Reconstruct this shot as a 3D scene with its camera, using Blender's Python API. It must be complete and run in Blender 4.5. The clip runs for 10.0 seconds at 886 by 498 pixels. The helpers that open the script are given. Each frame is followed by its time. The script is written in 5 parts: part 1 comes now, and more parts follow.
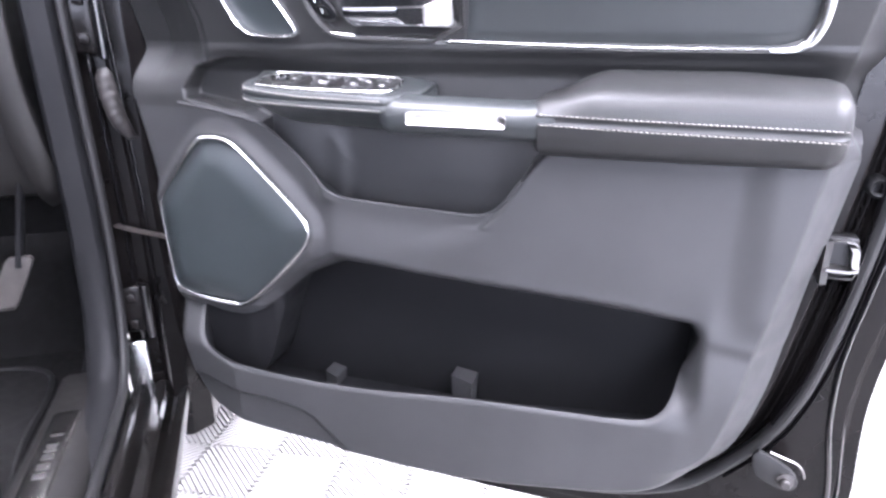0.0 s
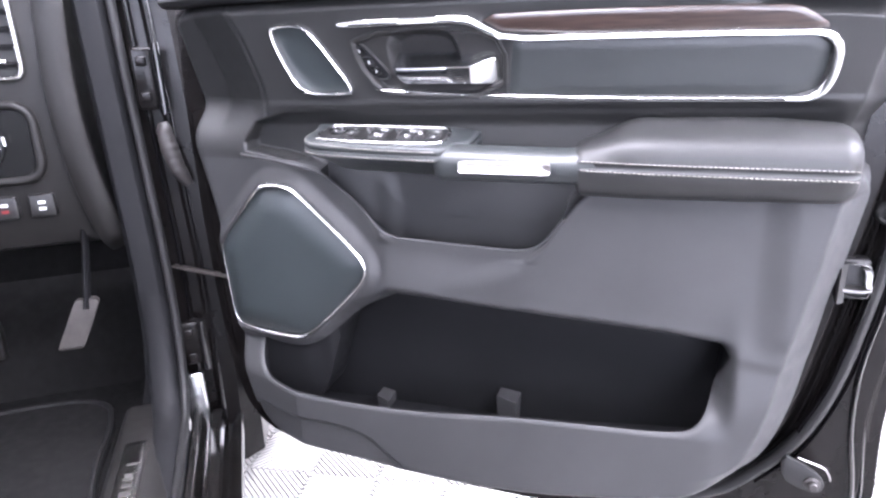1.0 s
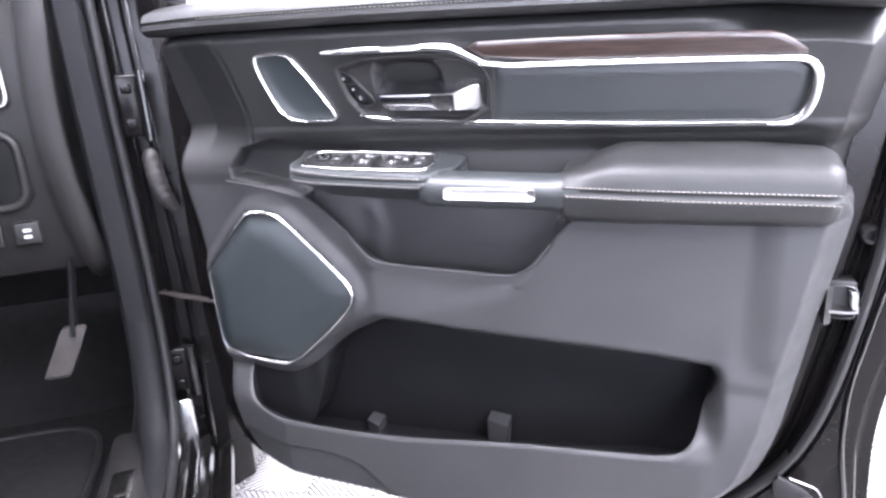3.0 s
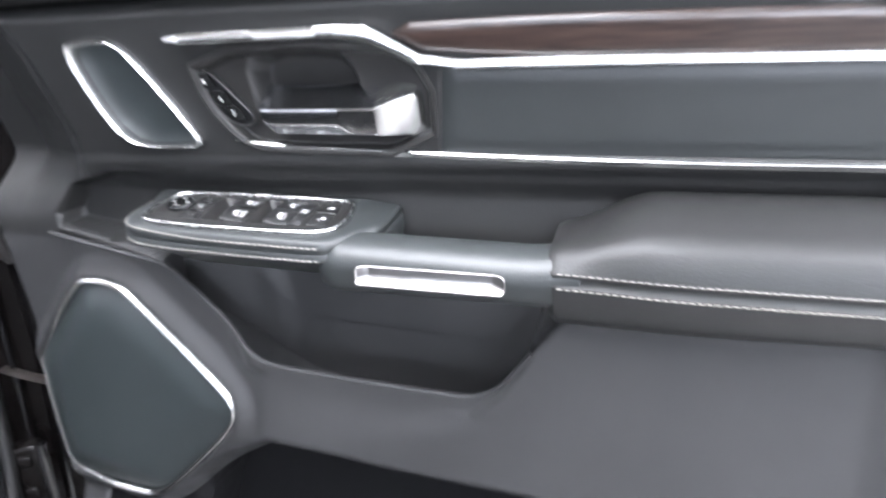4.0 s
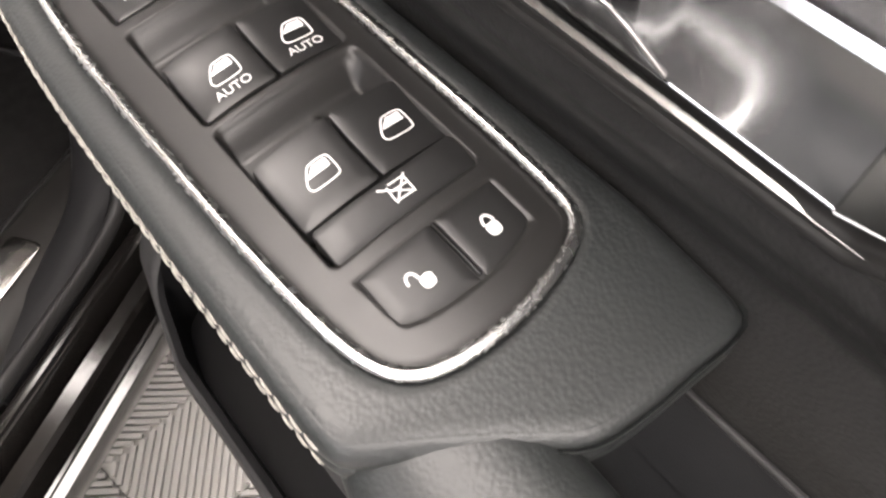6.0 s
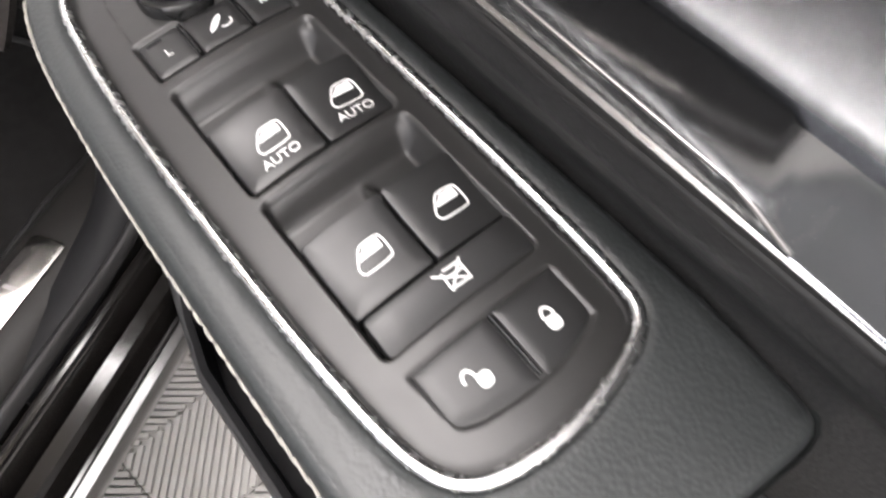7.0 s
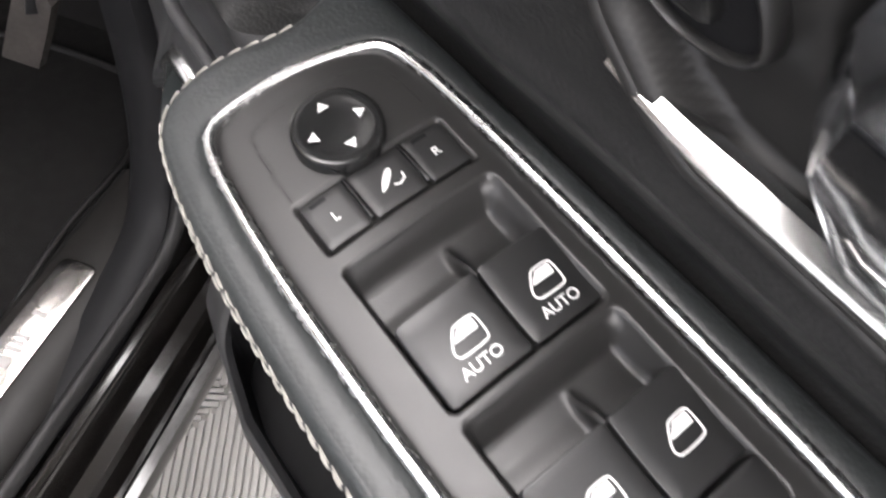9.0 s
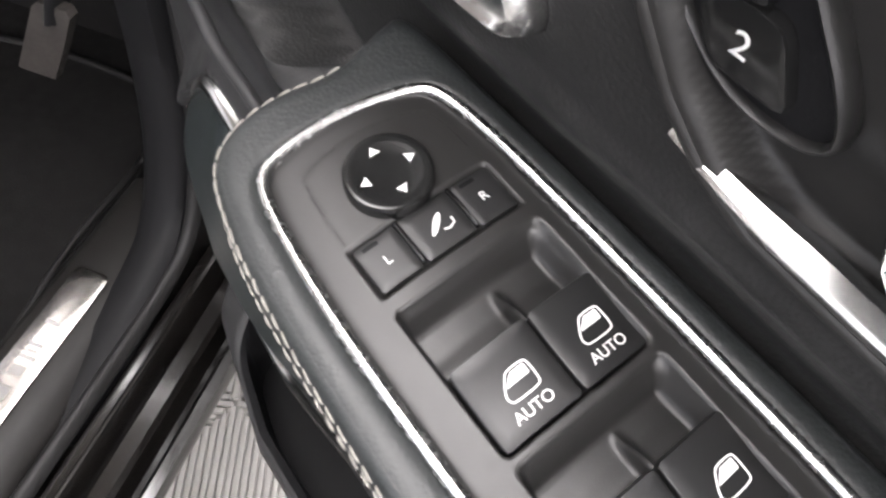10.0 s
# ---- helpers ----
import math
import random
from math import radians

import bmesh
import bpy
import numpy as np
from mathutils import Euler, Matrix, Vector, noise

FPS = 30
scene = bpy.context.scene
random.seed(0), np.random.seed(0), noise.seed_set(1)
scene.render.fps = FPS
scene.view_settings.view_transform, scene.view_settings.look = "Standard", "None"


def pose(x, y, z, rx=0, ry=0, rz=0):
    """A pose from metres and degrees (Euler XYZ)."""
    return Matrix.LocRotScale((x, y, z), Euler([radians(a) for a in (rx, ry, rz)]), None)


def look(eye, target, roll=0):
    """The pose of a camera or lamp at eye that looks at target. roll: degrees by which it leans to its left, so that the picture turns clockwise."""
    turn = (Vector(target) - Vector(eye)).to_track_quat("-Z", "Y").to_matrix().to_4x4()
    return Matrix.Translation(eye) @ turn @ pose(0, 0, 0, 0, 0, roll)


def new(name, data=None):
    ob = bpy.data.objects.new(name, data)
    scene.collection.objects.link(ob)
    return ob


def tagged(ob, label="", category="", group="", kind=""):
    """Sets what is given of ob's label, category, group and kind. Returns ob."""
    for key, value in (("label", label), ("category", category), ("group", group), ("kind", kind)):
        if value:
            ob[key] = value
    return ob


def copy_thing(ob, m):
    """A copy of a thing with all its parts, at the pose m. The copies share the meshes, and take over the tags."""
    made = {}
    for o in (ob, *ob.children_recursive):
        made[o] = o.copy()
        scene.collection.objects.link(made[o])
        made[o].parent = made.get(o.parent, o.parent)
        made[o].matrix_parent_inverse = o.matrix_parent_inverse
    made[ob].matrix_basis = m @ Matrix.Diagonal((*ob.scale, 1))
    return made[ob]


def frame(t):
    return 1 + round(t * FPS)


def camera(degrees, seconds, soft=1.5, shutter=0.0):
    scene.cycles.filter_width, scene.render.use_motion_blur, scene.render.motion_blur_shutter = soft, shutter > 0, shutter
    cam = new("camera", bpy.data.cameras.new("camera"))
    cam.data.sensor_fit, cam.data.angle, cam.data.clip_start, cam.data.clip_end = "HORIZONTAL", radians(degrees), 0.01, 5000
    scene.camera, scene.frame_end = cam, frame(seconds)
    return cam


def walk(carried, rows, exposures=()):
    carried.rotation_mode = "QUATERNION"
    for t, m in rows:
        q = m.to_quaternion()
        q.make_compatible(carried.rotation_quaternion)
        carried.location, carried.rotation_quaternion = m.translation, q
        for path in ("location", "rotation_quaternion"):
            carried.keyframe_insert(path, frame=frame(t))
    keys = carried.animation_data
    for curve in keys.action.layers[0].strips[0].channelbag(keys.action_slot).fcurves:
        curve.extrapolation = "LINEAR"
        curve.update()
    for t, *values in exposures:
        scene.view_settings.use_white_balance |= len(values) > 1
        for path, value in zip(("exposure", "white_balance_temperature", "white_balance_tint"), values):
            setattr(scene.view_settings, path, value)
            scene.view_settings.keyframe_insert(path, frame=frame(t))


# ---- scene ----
cam = camera(67.0, 10.0, soft=2.4, shutter=0.7)
PATH = [
    (0, (0.042, -0.049, 1.17), (-0.559, 1.738, 0.502), -0.6),
    (0.5, (0.012, -0.106, 1.202), (-0.584, 1.688, 0.551), -2.2),
    (1, (0.004, -0.133, 1.223), (-0.603, 1.667, 0.596), -2.6),
    (1.5, (0.008, -0.146, 1.229), (-0.597, 1.657, 0.612), -2.7),
    (2, (0.013, -0.168, 1.236), (-0.585, 1.642, 0.629), -3.0),
    (2.2, (0.013, -0.173, 1.238), (-0.58, 1.639, 0.636), -3.0),
    (3.3, (0.01, -0.053, 1.241), (-0.576, 1.765, 0.647), -3.5),
    (3.5, (-0.002, 0.015, 1.234), (-0.57, 1.848, 0.67), -3.2),
    (4, (-0.029, 0.22, 1.228), (-0.606, 2.034, 0.614), -2.7),
    (4.5, (-0.101, 0.392, 1.199), (-0.821, 2.013, 0.274), 0.6),
    (5, (-0.179, 0.521, 1.204), (-1.036, 1.793, -0.08), 4.2),
    (5.5, (-0.213, 0.608, 1.21), (-1.021, 1.618, -0.316), 8.9),
    (5.7, (-0.22, 0.627, 1.207), (-1.004, 1.577, -0.369), 9.7),
    (6.8, (-0.243, 0.64, 1.213), (-1.02, 1.487, -0.424), 9.6),
    (7, (-0.25, 0.641, 1.214), (-1.03, 1.484, -0.423), 9.7),
    (7.5, (-0.264, 0.64, 1.215), (-1.04, 1.475, -0.428), 10.1),
    (8, (-0.281, 0.638, 1.217), (-1.054, 1.472, -0.428), 10.6),
    (8.5, (-0.302, 0.637, 1.218), (-1.069, 1.47, -0.43), 11.3),
    (9, (-0.321, 0.636, 1.218), (-1.079, 1.47, -0.435), 12.0),
    (9.5, (-0.331, 0.636, 1.219), (-1.089, 1.472, -0.432), 12.4),
    (10, (-0.333, 0.629, 1.226), (-1.097, 1.468, -0.421), 12.5),
]
walk(cam, [(t, look(eye, target, roll)) for t, eye, target, roll in PATH],
     exposures=[(0.0, 1.0, 5650, 22), (2.2, 0.9, 5750, 22), (3.5, 0.85, 5700, 18), (4.0, 0.5, 5800, 13), (4.5, -0.3, 6500, 13), (5.0, -0.75, 7300, 18), (5.7, -0.5, 7000, 17), (7.0, -0.35, 6450, 15), (10.0, -0.4, 6350, 15)])

# ---- world and light ----
world = bpy.data.worlds.new("hall_world")
scene.world = world
world.use_nodes = True
sky = world.node_tree.nodes.new("ShaderNodeTexSky")
sky.sky_type, sky.sun_disc, sky.sun_elevation, sky.sun_rotation = "NISHITA", False, radians(38), radians(150)
world.node_tree.links.new(sky.outputs[0], world.node_tree.nodes["Background"].inputs[0])
world.node_tree.nodes["Background"].inputs[1].default_value = 0.1
# fill light from the front; the glazed front it comes through is added, unseen
front_fill = new("front_fill_light", bpy.data.lights.new("front_fill_light", "AREA"))
front_fill.data.shape, front_fill.data.size, front_fill.data.size_y, front_fill.data.energy = "RECTANGLE", 5.0, 2.3, 400.0
front_fill.data.color = (0.95, 0.97, 1.0)
front_fill.matrix_world = look((0.6, -4.42, 1.45), (0.6, 0.0, 1.45))
PANEL_POWER = 25.0

# ---- materials ----


def material(name, base, rough=0.5, metal=0.0, grain=0.0, scale=400.0, stain=0.12, stain_scale=9.0, coat=0.0, spec=0.5, grain_kind="noise", rand=0.0):
    m = bpy.data.materials.new(name)
    m.use_nodes = True
    nt = m.node_tree
    b = nt.nodes["Principled BSDF"]
    b.inputs["Metallic"].default_value = metal
    b.inputs["Specular IOR Level"].default_value = spec
    b.inputs["Coat Weight"].default_value = coat
    b.inputs["Coat Roughness"].default_value = 0.04
    tc = nt.nodes.new("ShaderNodeTexCoord")
    st = nt.nodes.new("ShaderNodeTexNoise")
    st.inputs["Scale"].default_value = stain_scale
    st.inputs["Detail"].default_value = 5
    nt.links.new(tc.outputs["Object"], st.inputs["Vector"])
    ramp = nt.nodes.new("ShaderNodeMapRange")
    ramp.inputs[1].default_value, ramp.inputs[2].default_value = 0.3, 0.7
    ramp.inputs[3].default_value, ramp.inputs[4].default_value = 1 - stain, 1 + stain
    nt.links.new(st.outputs[0], ramp.inputs[0])
    mix = nt.nodes.new("ShaderNodeVectorMath")
    mix.operation = "SCALE"
    mix.inputs[0].default_value = base
    nt.links.new(ramp.outputs[0], mix.inputs["Scale"])
    nt.links.new(mix.outputs[0], b.inputs["Base Color"])
    rr = nt.nodes.new("ShaderNodeMapRange")
    rr.inputs[1].default_value, rr.inputs[2].default_value = 0.3, 0.7
    rr.inputs[3].default_value, rr.inputs[4].default_value = rough * (1 - stain * 0.6), min(1.0, rough * (1 + stain * 0.6))
    fine = nt.nodes.new("ShaderNodeTexNoise")
    fine.inputs["Scale"].default_value = stain_scale * 6
    nt.links.new(tc.outputs["Object"], fine.inputs["Vector"])
    nt.links.new(fine.outputs[0], rr.inputs[0])
    nt.links.new(rr.outputs[0], b.inputs["Roughness"])
    if grain:
        if grain_kind == "leather":
            g = nt.nodes.new("ShaderNodeTexVoronoi")
            g.feature = "SMOOTH_F1"
            g.inputs["Smoothness"].default_value = 0.45
            warp = nt.nodes.new("ShaderNodeTexNoise")
            warp.inputs["Scale"].default_value = scale * 0.5
            nt.links.new(tc.outputs["Object"], warp.inputs["Vector"])
            add = nt.nodes.new("ShaderNodeMixRGB")
            add.blend_type = "ADD"
            add.inputs[0].default_value = 0.7 / scale
            nt.links.new(tc.outputs["Object"], add.inputs[1])
            nt.links.new(warp.outputs[1], add.inputs[2])
            nt.links.new(add.outputs[0], g.inputs["Vector"])
            lim = nt.nodes.new("ShaderNodeMapRange")
            lim.inputs[1].default_value, lim.inputs[2].default_value = 0.75, 0.15
            nt.links.new(g.outputs[0], lim.inputs[0])
            wr = nt.nodes.new("ShaderNodeTexNoise")
            wr.inputs["Scale"].default_value = scale * 0.35
            wr.inputs["Detail"].default_value = 4
            nt.links.new(tc.outputs["Object"], wr.inputs["Vector"])
            both = nt.nodes.new("ShaderNodeMath")
            both.operation = "MULTIPLY_ADD"
            both.inputs[1].default_value = 0.35
            nt.links.new(wr.outputs[0], both.inputs[0])
            nt.links.new(lim.outputs[0], both.inputs[2])
            out = both.outputs[0]
        elif grain_kind == "holes":
            g = nt.nodes.new("ShaderNodeTexVoronoi")
            g.inputs["Randomness"].default_value = 0.0
            lim = nt.nodes.new("ShaderNodeMapRange")
            lim.inputs[1].default_value, lim.inputs[2].default_value = 0.25, 0.4
            nt.links.new(tc.outputs["Object"], g.inputs["Vector"])
            nt.links.new(g.outputs[0], lim.inputs[0])
            out = lim.outputs[0]
        else:
            g = nt.nodes.new("ShaderNodeTexNoise")
            g.inputs["Detail"].default_value = 3
            nt.links.new(tc.outputs["Object"], g.inputs["Vector"])
            out = g.outputs[0]
        g.inputs["Scale"].default_value = scale
        bump = nt.nodes.new("ShaderNodeBump")
        bump.inputs["Strength"].default_value = grain
        bump.inputs["Distance"].default_value = 0.4 / scale
        nt.links.new(out, bump.inputs["Height"])
        nt.links.new(bump.outputs[0], b.inputs["Normal"])
    if rand:
        info = nt.nodes.new("ShaderNodeObjectInfo")
        r2 = nt.nodes.new("ShaderNodeMapRange")
        r2.inputs[3].default_value, r2.inputs[4].default_value = 1 - rand, 1 + rand
        nt.links.new(info.outputs["Random"], r2.inputs[0])
        mul = nt.nodes.new("ShaderNodeVectorMath")
        mul.operation = "SCALE"
        nt.links.new(mix.outputs[0], mul.inputs[0])
        nt.links.new(r2.outputs[0], mul.inputs["Scale"])
        nt.links.new(mul.outputs[0], b.inputs["Base Color"])
    return m


def wood_material():
    m = bpy.data.materials.new("dark_wood")
    m.use_nodes = True
    nt = m.node_tree
    b = nt.nodes["Principled BSDF"]
    tc = nt.nodes.new("ShaderNodeTexCoord")
    mp = nt.nodes.new("ShaderNodeMapping")
    mp.inputs["Scale"].default_value = (9, 60, 160)
    no = nt.nodes.new("ShaderNodeTexNoise")
    no.inputs["Scale"].default_value = 2.2
    no.inputs["Detail"].default_value = 8
    no.inputs["Distortion"].default_value = 0.6
    cr = nt.nodes.new("ShaderNodeValToRGB")
    cr.color_ramp.elements[0].color, cr.color_ramp.elements[1].color = (0.010, 0.006, 0.005, 1), (0.040, 0.025, 0.020, 1)
    cr.color_ramp.elements[0].position, cr.color_ramp.elements[1].position = 0.35, 0.7
    nt.links.new(tc.outputs["Object"], mp.inputs["Vector"])
    nt.links.new(mp.outputs[0], no.inputs["Vector"])
    nt.links.new(no.outputs[0], cr.inputs[0])
    nt.links.new(cr.outputs[0], b.inputs["Base Color"])
    b.inputs["Roughness"].default_value = 0.32
    b.inputs["Coat Weight"].default_value = 0.3
    return m


def glow_material(name, colour, strength):
    m = bpy.data.materials.new(name)
    m.use_nodes = True
    b = m.node_tree.nodes["Principled BSDF"]
    b.inputs["Base Color"].default_value = (0.8, 0.8, 0.8, 1)
    b.inputs["Emission Color"].default_value = (*colour, 1)
    b.inputs["Emission Strength"].default_value = strength
    return m


LEATHER = material("black_leather", (0.0207, 0.0231, 0.0231), 0.44, grain=0.13, scale=760, grain_kind="leather", stain=0.08, spec=0.5)
# the pod's leather again, darker and duller, to imitate weaker light
SHADED_LEATHER = material("shaded_black_leather", (0.0158, 0.0158, 0.0156), 0.46, grain=0.18, scale=760, grain_kind="leather", stain=0.08, spec=0.32)
SOFT = material("soft_black_plastic", (0.02744, 0.02744, 0.028), 0.50, grain=0.30, scale=900, stain=0.10, spec=0.3)
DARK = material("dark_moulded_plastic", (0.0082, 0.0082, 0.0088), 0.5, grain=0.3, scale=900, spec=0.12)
SURROUND = material("smooth_dark_plastic", (0.018, 0.0174, 0.0168), 0.44, grain=0.12, scale=1800, stain=0.08, stain_scale=40, spec=0.3)
BEZEL = material("matt_black_plastic", (0.014, 0.0136, 0.0132), 0.40, grain=0.22, scale=2600, stain=0.08, stain_scale=40)
SWITCH = material("switch_black_plastic", (0.0115, 0.0115, 0.0116), 0.40, grain=0.18, scale=3000, stain=0.08, stain_scale=40)
KNOB = material("glossy_black_plastic", (0.009, 0.009, 0.009), 0.18, stain=0.1, stain_scale=60)
RING_CHROME = material("brushed_ring_chrome", (0.74, 0.74, 0.73), 0.27, metal=1.0, stain=0.06, stain_scale=60)
# chrome darkened so the lever's reflections come out dim
LEVER = material("darkened_chrome", (0.52, 0.53, 0.55), 0.15, metal=1.0, stain=0.10, stain_scale=30)
SATIN = material("satin_chrome", (0.64, 0.64, 0.63), 0.24, metal=1.0, stain=0.08, stain_scale=30)
PLATE = material("satin_plate", (0.34, 0.33, 0.32), 0.32, metal=1.0, stain=0.06, stain_scale=60)
BRUSHED = material("brushed_steel", (0.66, 0.63, 0.60), 0.20, metal=1.0, stain=0.06, stain_scale=40)
WOOD = wood_material()
GRILLE = material("speaker_grille", (0.0212, 0.0258, 0.0266), 0.36, grain=0.5, scale=900, stain=0.06)
THREAD = material("grey_thread", (0.27, 0.258, 0.232), 0.7, grain=0.6, scale=2500)
PRINT = material("white_print", (0.704, 0.704, 0.693), 0.5, stain=0.03)
PAINT = material("black_car_paint", (0.0045, 0.0042, 0.0046), 0.07, coat=1.0, stain=0.15)
# specular raised so the sill steps show brighter reflections
SILL_PAINT = material("shiny_sill_paint", (0.006, 0.0054, 0.005), 0.14, stain=0.3, stain_scale=12, spec=0.9)
# the glossy car paint with its shine cut, to imitate darker reflections
MUTED_PAINT = material("muted_black_body_paint", (0.0055, 0.0048, 0.0046), 0.22, stain=0.25, stain_scale=14, spec=0.16)
RUBBER = material("black_rubber", (0.01125, 0.011, 0.011), 0.5, grain=0.3, scale=700, spec=0.3)
PEDAL = material("worn_pedal_rubber", (0.026, 0.023, 0.021), 0.6, grain=0.4, scale=700, stain=0.25, stain_scale=40, spec=0.3)
CARPET = material("dark_carpet", (0.0055, 0.0052, 0.0051), 0.95, grain=1.0, scale=500, stain=0.25, spec=0.2)
METAL = material("bare_steel", (0.30, 0.29, 0.28), 0.38, metal=1.0, stain=0.2, stain_scale=25)
COPPER = material("dull_brown_paint", (0.0195, 0.0156, 0.0135), 0.45, stain=0.3, stain_scale=25)
TILE = material("pale_grey_tile", (0.27, 0.262, 0.248), 0.5, grain=0.3, scale=300, stain=0.10, stain_scale=6, rand=0.06)
TILE_DARK = material("mid_grey_tile", (0.07, 0.069, 0.066), 0.6, grain=0.3, scale=300, stain=0.1, stain_scale=6)
WALL = material("white_wall_paint", (0.72, 0.72, 0.73), 0.7, grain=0.2, scale=120)
DASH = material("grey_dash_plastic", (0.0095, 0.0088, 0.0082), 0.5, grain=0.3, scale=900, spec=0.3)
LINING = material("beige_lining", (0.46, 0.42, 0.37), 0.9, grain=0.5, scale=500)
BROWN_GREY = material("brown_grey_matt", (0.016, 0.0135, 0.0125), 0.6, grain=0.4, scale=500, stain=0.3, stain_scale=30)
RED = material("red_print", (0.16, 0.012, 0.014), 0.5)
GLASS = bpy.data.materials.new("clear_glass")
GLASS.use_nodes = True
GLASS.node_tree.nodes["Principled BSDF"].inputs["Transmission Weight"].default_value = 1.0
GLASS.node_tree.nodes["Principled BSDF"].inputs["Roughness"].default_value = 0.0
PANEL = glow_material("light_panel", (1.0, 0.97, 0.93), PANEL_POWER)

# ---- mesh helpers ----


def put(name, me, mat, parent=None, label="", smooth=True):
    if smooth:
        me.polygons.foreach_set("use_smooth", [True] * len(me.polygons))
    me.materials.append(mat)
    ob = new(name, me)
    if parent is not None:
        ob.parent = parent
    if label:
        tagged(ob, label)
    return ob


def part(name, verts, faces, mat, parent=None, label="", smooth=True, sharp=38):
    me = bpy.data.meshes.new(name)
    me.from_pydata([tuple(v) for v in verts], [], faces)
    me.validate()
    me.update()
    bm = bmesh.new()
    bm.from_mesh(me)
    bmesh.ops.remove_doubles(bm, verts=bm.verts, dist=1e-6)
    bmesh.ops.recalc_face_normals(bm, faces=bm.faces)
    bm.to_mesh(me)
    bm.free()
    if smooth:
        me.set_sharp_from_angle(angle=radians(sharp))
    return put(name, me, mat, parent, label, smooth)


def thing(name, at, label, category, group="", kind=""):
    ob = new(name)
    ob.location = at
    ob.empty_display_size = 0.05
    return tagged(ob, label, category, group, kind)


def chaikin(pts, n=2, closed=True):
    p = np.array(pts, float)
    for _ in range(n):
        q = np.roll(p, -1, 0) if closed else p[1:]
        a = p if closed else p[:-1]
        new_p = np.empty((2 * len(a), p.shape[1]))
        new_p[0::2], new_p[1::2] = a * 0.75 + q * 0.25, a * 0.25 + q * 0.75
        p = new_p if closed else np.vstack([p[:1], new_p, p[-1:]])
    return p


def resample(pts, step, closed=True):
    p = np.array(pts, float)
    if closed:
        p = np.vstack([p, p[:1]])
    d = np.r_[0, np.cumsum(np.linalg.norm(np.diff(p, axis=0), axis=1))]
    n = max(3, int(round(d[-1] / step)))
    s = np.linspace(0, d[-1], n + 1)
    out = np.stack([np.interp(s, d, p[:, k]) for k in range(p.shape[1])], 1)
    return out[:-1] if closed else out


def sd_poly(P, poly):
    """Signed distance, less than 0 inside, of points (N, 2) from a polygon."""
    poly = np.array(poly, float)
    best = np.full(len(P), 1e9)
    inside = np.zeros(len(P), bool)
    near = np.zeros_like(P)
    for a, b in zip(poly, np.roll(poly, -1, 0)):
        e = b - a
        k = np.clip(((P - a) @ e) / (e @ e + 1e-18), 0, 1)
        q = a + k[:, None] * e
        d = np.linalg.norm(P - q, axis=1)
        closer = d < best
        best[closer], near[closer] = d[closer], q[closer]
        cross = (a[1] > P[:, 1]) != (b[1] > P[:, 1])
        with np.errstate(divide="ignore", invalid="ignore"):
            xi = a[0] + (P[:, 1] - a[1]) * e[0] / (e[1] if e[1] else 1e-12)
        inside ^= cross & (P[:, 0] < xi)
    return np.where(inside, -best, best), near


def sstep(a, b, x):
    t = np.clip((x - a) / (b - a), 0, 1)
    return t * t * (3 - 2 * t)


def inside_mask(P, poly, w, rounds=2):
    sd, _ = sd_poly(P, chaikin(poly, rounds))
    return 1 - sstep(-w / 2, w / 2, sd)


def sheet(name, outline, step, height, place, mat, parent, label="", holes=()):
    """A moulded sheet over an outline in a plane: height(P) gives the third coordinate, place() lays it in the world."""
    o = np.array(outline, float)
    lo, hi = o.min(0) - step, o.max(0) + step
    xs, zs = np.arange(lo[0], hi[0] + step, step), np.arange(lo[1], hi[1] + step, step)
    X, Z = np.meshgrid(xs, zs)
    P = np.stack([X.ravel(), Z.ravel()], 1)
    sd, near = sd_poly(P, o)
    inn = sd < 0
    nx = len(xs)
    i = np.arange(len(P)).reshape(len(zs), nx)
    quads = np.stack([i[:-1, :-1], i[:-1, 1:], i[1:, 1:], i[1:, :-1]], -1).reshape(-1, 4)
    quads = quads[inn[quads].any(1)]
    use = np.unique(quads)
    P[use[~inn[use]]] = near[use[~inn[use]]]
    for hole in holes:
        hs, hn = sd_poly(P, hole)
        gone = hs < 0
        quads = quads[~gone[quads].all(1)]
        use = np.unique(quads)
        P[use[gone[use]]] = hn[use[gone[use]]]
    back = np.full(len(P), -1)
    back[use] = np.arange(len(use))
    Q = P[use]
    V = place(Q, height(Q))
    me = bpy.data.meshes.new(name)
    me.from_pydata(V.tolist(), [], back[quads].tolist())
    me.validate()
    me.update()
    return put(name, me, mat, parent, label)


def loft(rings, closed=True, caps=True):
    """Faces between rings of equally many points."""
    rings = [np.array(r, float) for r in rings]
    n = len(rings[0])
    verts = np.vstack(rings)
    faces = []
    for k in range(len(rings) - 1):
        for j in range(n if closed else n - 1):
            a, b = k * n + j, k * n + (j + 1) % n
            faces.append((a, b, b + n, a + n))
    if caps:
        faces.append(tuple(range(n))[::-1])
        faces.append(tuple(range((len(rings) - 1) * n, len(rings) * n)))
    return verts, faces


def inset(poly, d):
    """A closed 2D outline moved inwards by d."""
    p = np.array(poly, float)
    area = np.sum(p[:, 0] * np.roll(p[:, 1], -1) - np.roll(p[:, 0], -1) * p[:, 1])
    t = np.roll(p, -1, 0) - np.roll(p, 1, 0)
    t /= np.linalg.norm(t, axis=1)[:, None] + 1e-12
    nrm = np.stack([-t[:, 1], t[:, 0]], 1) * (1 if area > 0 else -1)
    return p + nrm * d


